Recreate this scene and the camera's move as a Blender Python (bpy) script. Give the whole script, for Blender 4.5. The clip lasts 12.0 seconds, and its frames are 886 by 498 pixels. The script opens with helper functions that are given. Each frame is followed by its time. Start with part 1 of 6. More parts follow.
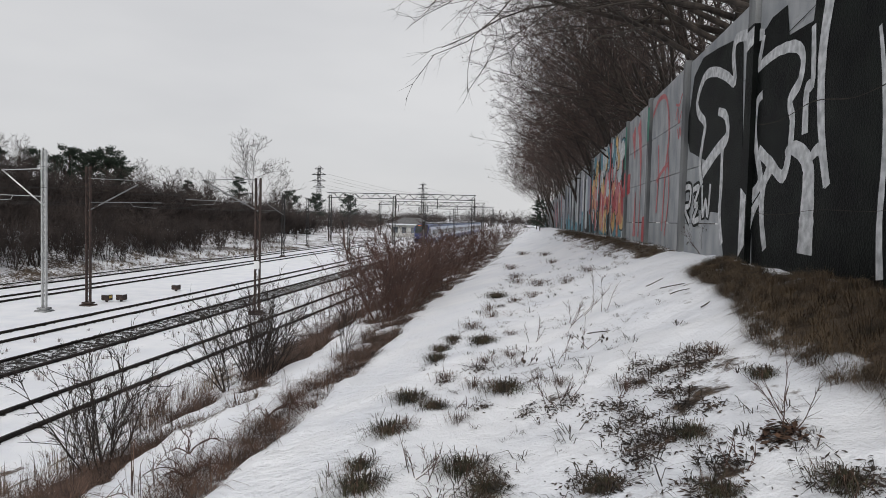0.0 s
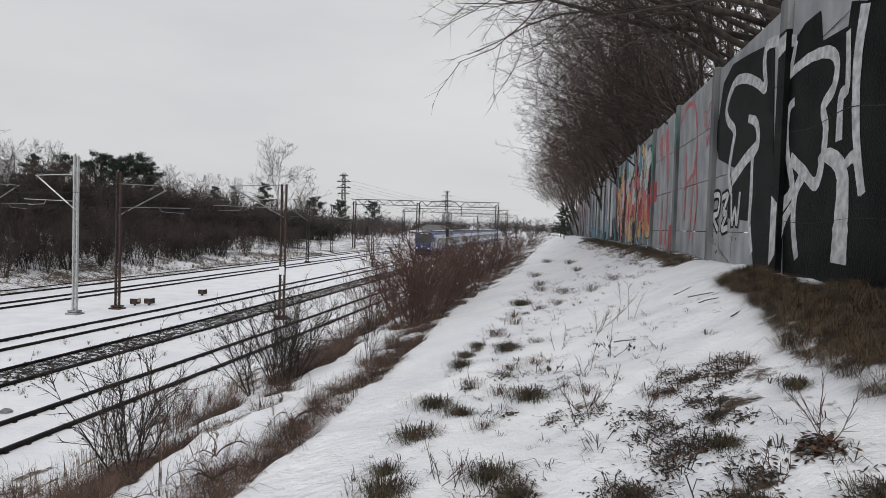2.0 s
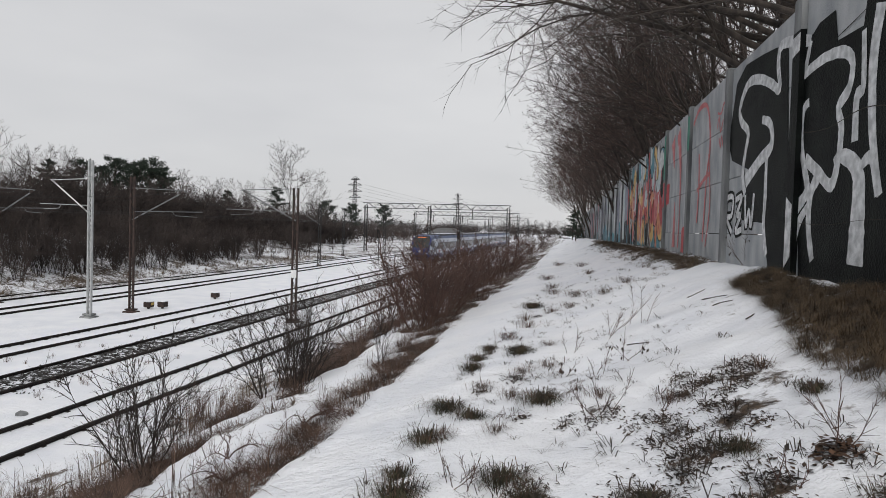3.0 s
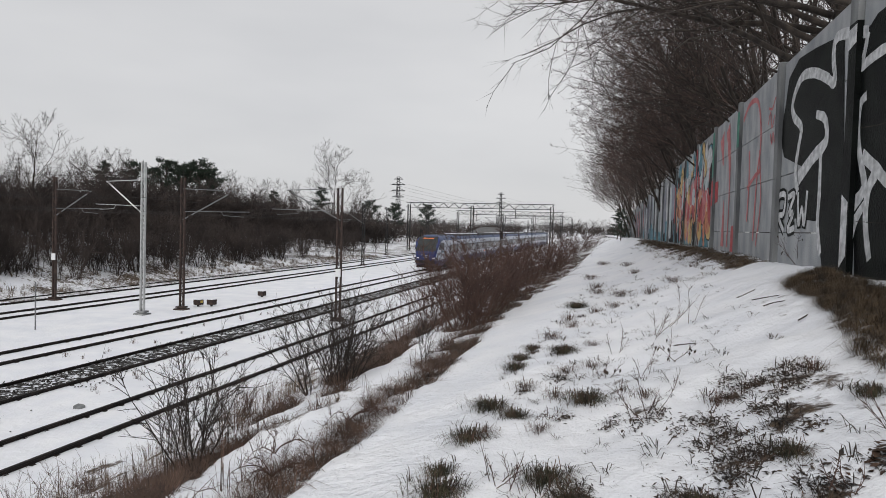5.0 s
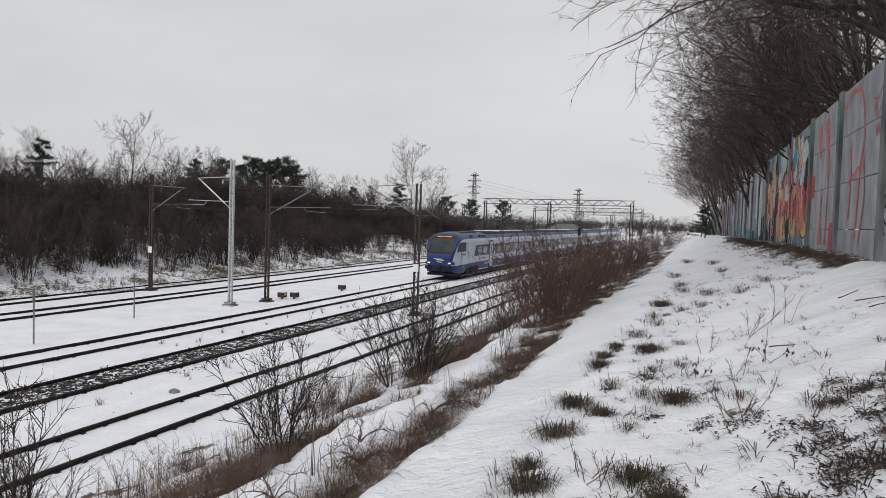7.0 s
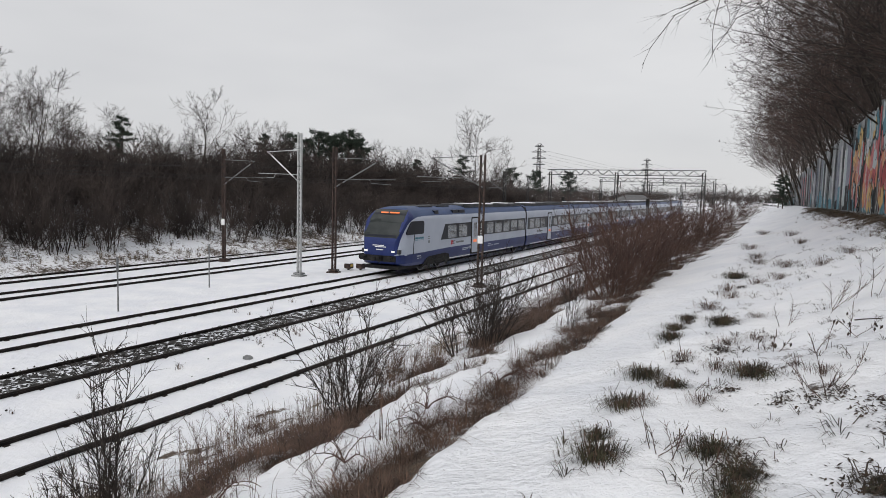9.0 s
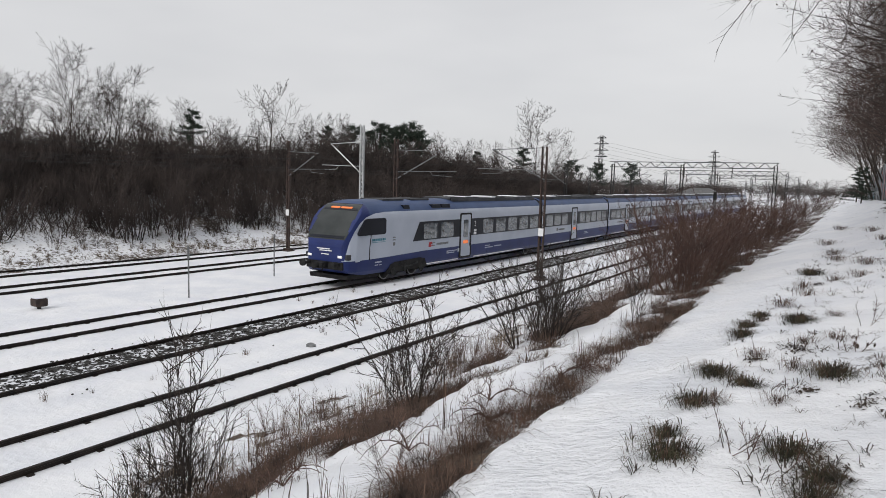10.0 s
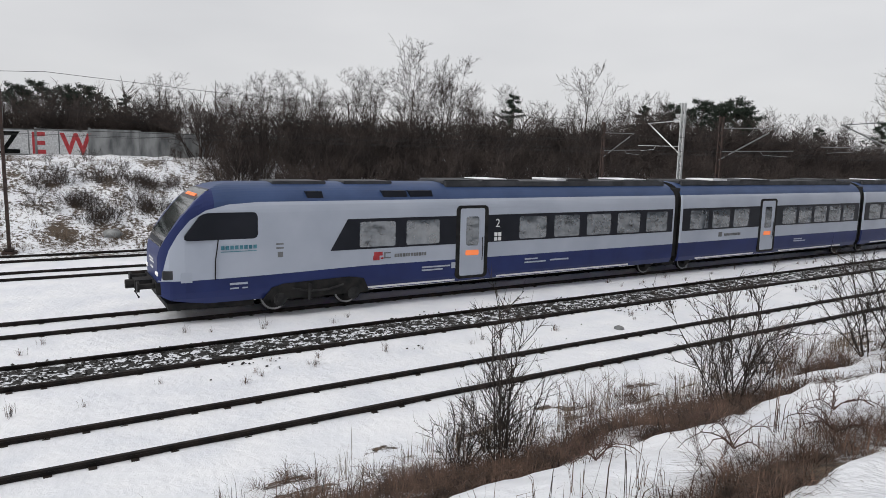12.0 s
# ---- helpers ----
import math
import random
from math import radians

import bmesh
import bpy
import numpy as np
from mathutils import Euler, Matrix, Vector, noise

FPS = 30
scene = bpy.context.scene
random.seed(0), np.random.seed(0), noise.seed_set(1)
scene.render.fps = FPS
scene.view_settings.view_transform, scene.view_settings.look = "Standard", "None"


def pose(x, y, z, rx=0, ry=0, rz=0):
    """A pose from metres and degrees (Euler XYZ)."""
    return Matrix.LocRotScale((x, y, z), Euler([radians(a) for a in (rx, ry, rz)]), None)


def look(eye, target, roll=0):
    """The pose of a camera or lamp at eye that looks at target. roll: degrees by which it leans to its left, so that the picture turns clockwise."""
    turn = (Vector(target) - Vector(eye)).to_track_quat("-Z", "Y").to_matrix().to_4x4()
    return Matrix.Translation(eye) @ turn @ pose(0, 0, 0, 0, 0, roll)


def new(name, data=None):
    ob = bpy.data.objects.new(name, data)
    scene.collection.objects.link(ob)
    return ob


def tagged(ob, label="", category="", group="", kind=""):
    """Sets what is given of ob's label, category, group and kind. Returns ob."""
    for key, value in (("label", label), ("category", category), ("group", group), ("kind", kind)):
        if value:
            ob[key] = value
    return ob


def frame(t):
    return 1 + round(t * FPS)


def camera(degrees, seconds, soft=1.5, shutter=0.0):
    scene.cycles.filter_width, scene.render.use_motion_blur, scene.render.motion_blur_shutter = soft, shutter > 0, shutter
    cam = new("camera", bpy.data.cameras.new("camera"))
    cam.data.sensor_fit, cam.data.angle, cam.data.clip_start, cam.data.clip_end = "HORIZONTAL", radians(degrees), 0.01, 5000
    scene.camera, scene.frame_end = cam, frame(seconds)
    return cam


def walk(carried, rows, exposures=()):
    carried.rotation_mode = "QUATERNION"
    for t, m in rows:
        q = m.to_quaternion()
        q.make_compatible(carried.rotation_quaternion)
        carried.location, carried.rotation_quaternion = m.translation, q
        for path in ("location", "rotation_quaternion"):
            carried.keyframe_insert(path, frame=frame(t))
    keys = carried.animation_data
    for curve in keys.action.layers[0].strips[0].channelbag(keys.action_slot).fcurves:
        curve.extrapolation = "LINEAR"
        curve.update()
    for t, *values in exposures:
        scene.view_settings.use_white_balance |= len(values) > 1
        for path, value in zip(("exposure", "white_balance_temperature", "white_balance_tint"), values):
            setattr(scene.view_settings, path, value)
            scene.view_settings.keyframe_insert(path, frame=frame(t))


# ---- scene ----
cam = camera(66.85, 12.0, 0.7)
# seconds, x, y, z, yaw, pitch, roll of the hand-held camera
PATH = [
    (0, 0.001, 0.001, 4.956, 9.41, -2.63, -1.46),
    (0.5, -0.026, 0.017, 4.942, 9.86, -2.72, -1.82),
    (1, -0.034, 0.022, 4.937, 10.71, -2.68, -1.73),
    (1.5, -0.029, 0.009, 4.938, 11.16, -2.18, -1.89),
    (2, -0.027, 0.004, 4.943, 11.41, -2.07, -1.85),
    (2.5, -0.032, 0.013, 4.938, 11.88, -2.03, -1.76),
    (3, -0.033, 0.016, 4.937, 12.37, -1.83, -1.69),
    (5, -0.031, 0.008, 4.932, 16.02, -1.99, -1.59),
    (5.5, -0.045, -0.015, 4.934, 17.75, -2.19, -1.46),
    (6, -0.066, -0.008, 4.920, 18.92, -2.28, -1.81),
    (6.5, -0.085, -0.032, 4.920, 20.33, -2.20, -1.67),
    (7, -0.111, -0.043, 4.912, 22.47, -2.50, -1.82),
    (9, -0.147, -0.016, 4.875, 27.90, -5.02, -1.45),
    (9.5, -0.177, -0.016, 4.866, 29.69, -5.65, -1.56),
    (10, -0.203, -0.037, 4.860, 32.95, -5.82, -1.65),
    (10.5, -0.219, -0.042, 4.837, 38.18, -6.63, -1.29),
    (11, -0.237, -0.080, 4.836, 43.63, -7.39, -0.39),
    (11.5, -0.286, -0.107, 4.809, 50.42, -7.82, -0.75),
    (12, -0.298, -0.116, 4.802, 58.94, -8.01, -1.35)]
walk(cam, [(t, pose(x, y, z, 90 + p, r, yaw)) for t, x, y, z, yaw, p, r in PATH],
     exposures=[(0.0, -0.04), (7.0, -0.02), (12.0, 0.1)])

# ---- world, sun ----
world = bpy.data.worlds.new("overcast_sky")
scene.world = world
world.use_nodes = True
wn, wl = world.node_tree.nodes, world.node_tree.links
bg = wn["Background"]
sky = wn.new("ShaderNodeTexSky")
sky.sky_type, sky.sun_disc, sky.sun_elevation, sky.sun_rotation = "NISHITA", False, radians(42), radians(175)
wtc = wn.new("ShaderNodeTexCoord")
wmap = wn.new("ShaderNodeMapping")
wmap.inputs["Scale"].default_value = (1.0, 1.0, 3.5)
wnoise = wn.new("ShaderNodeTexNoise")
wnoise.inputs["Scale"].default_value, wnoise.inputs["Detail"].default_value = 1.6, 4
wramp = wn.new("ShaderNodeValToRGB")
wramp.color_ramp.elements[0].position, wramp.color_ramp.elements[0].color = 0.3, (5.9, 5.95, 6.15, 1)
wramp.color_ramp.elements[1].position, wramp.color_ramp.elements[1].color = 0.72, (7.3, 7.3, 7.4, 1)
wmix = wn.new("ShaderNodeMix")
wmix.data_type = "RGBA"
wmix.inputs["Factor"].default_value = 0.96
wl.new(wtc.outputs["Generated"], wmap.inputs["Vector"])
wl.new(wmap.outputs["Vector"], wnoise.inputs["Vector"])
wl.new(wnoise.outputs["Fac"], wramp.inputs["Fac"])
wl.new(sky.outputs["Color"], wmix.inputs[6])
wl.new(wramp.outputs["Color"], wmix.inputs[7])
wl.new(wmix.outputs[2], bg.inputs["Color"])
bg.inputs["Strength"].default_value = 0.1
sun = new("sun", bpy.data.lights.new("sun", "SUN"))
sun.data.energy, sun.data.angle, sun.data.color = 1.55, radians(25), (1.0, 0.97, 0.93)
sun.matrix_world = look((0, 0, 60), (-2, 23, 39))

# ---- materials ----


def mat(name, col, col2=None, scale=4.0, rough=0.8, metal=0.0, bump=0.0, bscale=40.0, vary=0.0, detail=6.0, lo=0.35, hi=0.65, spec=0.5, stretch=(1, 1, 1)):
    m = bpy.data.materials.new(name)
    m.use_nodes = True
    nt = m.node_tree
    b = nt.nodes["Principled BSDF"]
    b.inputs["Roughness"].default_value, b.inputs["Metallic"].default_value = rough, metal
    b.inputs["Specular IOR Level"].default_value = spec
    col, col2 = (*col, 1), (*(col2 or col), 1)
    tc = nt.nodes.new("ShaderNodeTexCoord")
    mp = nt.nodes.new("ShaderNodeMapping")
    mp.inputs["Scale"].default_value = stretch
    nt.links.new(tc.outputs["Object"], mp.inputs["Vector"])
    n = nt.nodes.new("ShaderNodeTexNoise")
    n.inputs["Scale"].default_value, n.inputs["Detail"].default_value = scale, detail
    nt.links.new(mp.outputs["Vector"], n.inputs["Vector"])
    r = nt.nodes.new("ShaderNodeValToRGB")
    r.color_ramp.elements[0].position, r.color_ramp.elements[0].color = lo, col
    r.color_ramp.elements[1].position, r.color_ramp.elements[1].color = hi, col2
    nt.links.new(n.outputs["Fac"], r.inputs["Fac"])
    out = r.outputs["Color"]
    if vary:
        oi = nt.nodes.new("ShaderNodeNewGeometry")
        h = nt.nodes.new("ShaderNodeHueSaturation")
        ma = nt.nodes.new("ShaderNodeMapRange")
        ma.inputs["To Min"].default_value, ma.inputs["To Max"].default_value = 1 - vary, 1 + vary
        nt.links.new(oi.outputs["Random Per Island"], ma.inputs["Value"])
        nt.links.new(ma.outputs["Result"], h.inputs["Value"])
        nt.links.new(out, h.inputs["Color"])
        out = h.outputs["Color"]
    nt.links.new(out, b.inputs["Base Color"])
    if bump:
        n2 = nt.nodes.new("ShaderNodeTexNoise")
        n2.inputs["Scale"].default_value, n2.inputs["Detail"].default_value = bscale, 6
        nt.links.new(tc.outputs["Object"], n2.inputs["Vector"])
        bp = nt.nodes.new("ShaderNodeBump")
        bp.inputs["Strength"].default_value, bp.inputs["Distance"].default_value = bump, 0.02
        nt.links.new(n2.outputs["Fac"], bp.inputs["Height"])
        nt.links.new(bp.outputs["Normal"], b.inputs["Normal"])
    return m


def snow_material():
    """Snow with wind ripples and footmarks; the mesh attribute 'soil' says where matted grass and earth lie bare."""
    m = mat("snow", (0.74, 0.76, 0.81), (0.84, 0.85, 0.88), scale=0.8, rough=0.55, spec=0.3)
    nt = m.node_tree
    b = nt.nodes["Principled BSDF"]
    ramp = [n for n in nt.nodes if n.type == "VALTORGB"][0]
    tc = [n for n in nt.nodes if n.type == "TEX_COORD"][0]
    at = nt.nodes.new("ShaderNodeAttribute")
    at.attribute_name = "soil"
    n = nt.nodes.new("ShaderNodeTexNoise")
    n.inputs["Scale"].default_value, n.inputs["Detail"].default_value, n.inputs["Roughness"].default_value = 5.5, 9, 0.68
    add = nt.nodes.new("ShaderNodeMath")
    add.operation = "ADD"
    mr = nt.nodes.new("ShaderNodeMapRange")
    mr.inputs["From Min"].default_value, mr.inputs["From Max"].default_value = 0.98, 1.1
    soil = nt.nodes.new("ShaderNodeTexNoise")
    soil.inputs["Scale"].default_value, soil.inputs["Detail"].default_value = 16, 6
    sr = nt.nodes.new("ShaderNodeValToRGB")
    sr.color_ramp.elements[0].position, sr.color_ramp.elements[0].color = 0.35, (0.028, 0.020, 0.014, 1)
    sr.color_ramp.elements[1].position, sr.color_ramp.elements[1].color = 0.7, (0.12, 0.082, 0.052, 1)
    mx = nt.nodes.new("ShaderNodeMix")
    mx.data_type = "RGBA"
    for node in (n, soil):
        nt.links.new(tc.outputs["Object"], node.inputs["Vector"])
    nt.links.new(at.outputs["Fac"], add.inputs[0])
    nt.links.new(n.outputs["Fac"], add.inputs[1])
    nt.links.new(add.outputs[0], mr.inputs["Value"])
    nt.links.new(mr.outputs["Result"], mx.inputs["Factor"])
    nt.links.new(ramp.outputs["Color"], mx.inputs[6])
    nt.links.new(soil.outputs["Fac"], sr.inputs["Fac"])
    nt.links.new(sr.outputs["Color"], mx.inputs[7])
    nt.links.new(mx.outputs[2], b.inputs["Base Color"])
    n1 = nt.nodes.new("ShaderNodeTexNoise")
    n1.inputs["Scale"].default_value, n1.inputs["Detail"].default_value = 5, 8
    n2 = nt.nodes.new("ShaderNodeTexNoise")
    n2.inputs["Scale"].default_value, n2.inputs["Detail"].default_value = 45, 4
    s2 = nt.nodes.new("ShaderNodeMath")
    s2.operation, s2.inputs[1].default_value = "MULTIPLY_ADD", 0.25
    for node in (n1, n2):
        nt.links.new(tc.outputs["Object"], node.inputs["Vector"])
    nt.links.new(n2.outputs["Fac"], s2.inputs[0])
    nt.links.new(n1.outputs["Fac"], s2.inputs[2])
    bp = nt.nodes.new("ShaderNodeBump")
    bp.inputs["Strength"].default_value, bp.inputs["Distance"].default_value = 0.6, 0.09
    pa = nt.nodes.new("ShaderNodeAttribute")
    pa.attribute_name = "trodden"
    wv = nt.nodes.new("ShaderNodeTexWave")
    wv.bands_direction = "Y"
    wv.inputs["Scale"].default_value, wv.inputs["Distortion"].default_value, wv.inputs["Detail"].default_value = 6.0, 9.0, 4
    lumps = nt.nodes.new("ShaderNodeTexNoise")
    lumps.inputs["Scale"].default_value, lumps.inputs["Detail"].default_value = 11, 5
    tread = nt.nodes.new("ShaderNodeMath")
    tread.operation, tread.inputs[1].default_value = "MULTIPLY_ADD", 0.06
    tm = nt.nodes.new("ShaderNodeMath")
    tm.operation = "MULTIPLY_ADD"
    for node in (wv, lumps):
        nt.links.new(tc.outputs["Object"], node.inputs["Vector"])
    nt.links.new(wv.outputs["Fac"], tread.inputs[0])
    nt.links.new(lumps.outputs["Fac"], tread.inputs[2])
    nt.links.new(tread.outputs[0], tm.inputs[0])
    nt.links.new(pa.outputs["Fac"], tm.inputs[1])
    nt.links.new(s2.outputs[0], tm.inputs[2])
    nt.links.new(tm.outputs[0], bp.inputs["Height"])
    nt.links.new(bp.outputs["Normal"], b.inputs["Normal"])
    return m


SNOW = snow_material()
RAIL = mat("rail_steel", (0.008, 0.007, 0.007), (0.024, 0.018, 0.015), 3, 0.7, 0.0, spec=0.2)
STONE = mat("ballast_stone", (0.012, 0.0115, 0.011), (0.065, 0.061, 0.058), 9, 0.95, vary=0.5, spec=0.2)
BED = mat("snowy_ballast", (0.018, 0.017, 0.016), (0.70, 0.72, 0.76), 6, 0.9, bump=0.8, bscale=30, detail=9, lo=0.50, hi=0.58)
SNOWCAP = mat("settled_snow", (0.76, 0.78, 0.82), (0.85, 0.86, 0.89), 3, 0.6)
CONC = mat("precast_concrete", (0.24, 0.26, 0.275), (0.43, 0.44, 0.45), 2.6, 0.85, bump=0.6, bscale=55, detail=10, lo=0.3, hi=0.7, stretch=(1, 1, 0.5))
CONC_OLD = mat("weathered_concrete", (0.10, 0.105, 0.11), (0.30, 0.31, 0.31), 1.7, 0.9, bump=0.6, bscale=60, stretch=(1, 1, 0.35))
BLACKP = mat("black_paint", (0.002, 0.0025, 0.003), (0.010, 0.0125, 0.011), 2.2, 0.55, bump=0.6, bscale=40, spec=0.07, detail=10)
WHITEP = mat("silver_white_paint", (0.36, 0.37, 0.38), (0.68, 0.69, 0.70), 9, 0.6, bump=0.3, bscale=70)
REDP = mat("red_paint", (0.33, 0.02, 0.025), (0.48, 0.05, 0.06), 5, 0.6)
PINKP = mat("pink_red_paint", (0.42, 0.09, 0.10), (0.52, 0.19, 0.19), 6, 0.65)
ORANGEP = mat("orange_paint", (0.52, 0.17, 0.07), (0.60, 0.29, 0.15), 6, 0.65)
YELLOWP = mat("yellow_paint", (0.60, 0.38, 0.10), (0.66, 0.46, 0.2), 6, 0.65)
TEALP = mat("teal_paint", (0.03, 0.14, 0.20), (0.10, 0.28, 0.34), 6, 0.65)
GREENP = mat("green_paint", (0.02, 0.16, 0.11), (0.05, 0.24, 0.17), 6, 0.65)
PALEP = mat("pale_blue_paint", (0.36, 0.43, 0.45), (0.5, 0.56, 0.57), 6, 0.65)
BARK = mat("bark", (0.020, 0.016, 0.013), (0.060, 0.047, 0.038), 7, 0.95, bump=0.7, bscale=25, stretch=(1, 1, 0.3))
TWIG = mat("twig", (0.016, 0.012, 0.010), (0.048, 0.036, 0.030), 3, 0.9, vary=0.3)
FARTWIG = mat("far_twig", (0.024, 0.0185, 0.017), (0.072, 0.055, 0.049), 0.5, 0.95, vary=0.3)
REDTWIG = mat("reddish_twig", (0.045, 0.025, 0.020), (0.105, 0.060, 0.047), 3, 0.9, vary=0.3)
NEEDLE = mat("pine_needles", (0.010, 0.018, 0.012), (0.026, 0.042, 0.026), 2, 0.9, vary=0.35)
DRY = mat("dry_grass", (0.028, 0.018, 0.014), (0.135, 0.083, 0.060), 5, 0.95, vary=0.5)
MATGR = mat("matted_grass", (0.020, 0.014, 0.009), (0.150, 0.104, 0.062), 6, 0.95, vary=0.5)
PALEDRY = mat("pale_dry_grass", (0.075, 0.055, 0.042), (0.19, 0.145, 0.10), 5, 0.95, vary=0.45)
GREENGR = mat("winter_grass", (0.014, 0.014, 0.008), (0.066, 0.060, 0.034), 6, 0.95, vary=0.5)
LEAF = mat("dead_leaf", (0.016, 0.012, 0.010), (0.060, 0.040, 0.028), 8, 0.8, vary=0.5)
ORANGELEAF = mat("withered_leaf", (0.035, 0.019, 0.011), (0.095, 0.048, 0.026), 8, 0.8, vary=0.4)
SILVER = mat("silver_blue_paint", (0.39, 0.43, 0.51), (0.45, 0.49, 0.57), 0.6, 0.38, 0.0, spec=0.5)
BLUE = mat("deep_blue_paint", (0.011, 0.021, 0.100), (0.016, 0.030, 0.132), 0.9, 0.4, spec=0.4)
ROOFBLUE = mat("roof_blue_paint", (0.020, 0.046, 0.125), (0.032, 0.064, 0.160), 0.9, 0.5)
ROOFGREY = mat("roof_grey_paint", (0.022, 0.024, 0.028), (0.06, 0.062, 0.07), 1.5, 0.7)
DARKBAND = mat("dark_window_band", (0.008, 0.010, 0.016), (0.014, 0.016, 0.024), 1, 0.35, spec=0.25)
# base colour is lifted to stand in for interior light behind the panes
GLASS = mat("train_window_glass", (0.05, 0.065, 0.08), (0.10, 0.12, 0.14), 3, 0.04, 0.0, spec=1.0)
GLASS.node_tree.nodes["Principled BSDF"].inputs["IOR"].default_value = 1.9
WINDSCREEN = mat("windscreen_glass", (0.02, 0.025, 0.025), (0.04, 0.045, 0.045), 1, 0.05, 0.0, spec=0.5)
WINDSCREEN.node_tree.nodes["Principled BSDF"].inputs["IOR"].default_value = 1.48
BLACKM = mat("black_metal", (0.007, 0.007, 0.008), (0.022, 0.021, 0.020), 4, 0.7, 0.0, spec=0.25)
RUBBER = mat("black_rubber", (0.012, 0.012, 0.012), (0.02, 0.02, 0.02), 4, 0.85)
WHEEL = mat("wheel_steel", (0.25, 0.25, 0.25), (0.4, 0.4, 0.4), 4, 0.35, 0.8)
GALV = mat("galvanised_steel", (0.42, 0.43, 0.43), (0.56, 0.57, 0.57), 5, 0.5, 0.5)
RUSTY = mat("rusty_painted_steel", (0.030, 0.022, 0.020), (0.075, 0.048, 0.040), 5, 0.8, 0.2)
DARKST = mat("dark_steel", (0.016, 0.016, 0.017), (0.04, 0.04, 0.04), 5, 0.75, 0.0, spec=0.25)
GREYST = mat("grey_steel", (0.14, 0.145, 0.15), (0.22, 0.225, 0.23), 5, 0.7, 0.3)
ROOFT = mat("dark_roof_sheet", (0.08, 0.08, 0.085), (0.15, 0.15, 0.15), 3, 0.8)
PLASTER = mat("pale_plaster", (0.4, 0.4, 0.38), (0.52, 0.52, 0.5), 3, 0.9)
WHITEPL = mat("white_enamel", (0.72, 0.73, 0.74), (0.8, 0.8, 0.8), 3, 0.5)
YELLOWB = mat("yellow_enamel", (0.5, 0.36, 0.08), (0.58, 0.42, 0.12), 3, 0.6)
GLOWO = bpy.data.materials.new("orange_display")
GLOWO.use_nodes = True
gb = GLOWO.node_tree.nodes["Principled BSDF"]
gb.inputs["Base Color"].default_value = (0.5, 0.12, 0.02, 1)
gb.inputs["Emission Color"].default_value, gb.inputs["Emission Strength"].default_value = (1.0, 0.26, 0.10, 1), 0.55
GLOWW = bpy.data.materials.new("lit_headlight")
GLOWW.use_nodes = True
gw = GLOWW.node_tree.nodes["Principled BSDF"]
gw.inputs["Base Color"].default_value = (0.8, 0.8, 0.8, 1)
gw.inputs["Emission Color"].default_value, gw.inputs["Emission Strength"].default_value = (1.0, 0.97, 0.9, 1), 0.3


# ---- mesh helpers ----


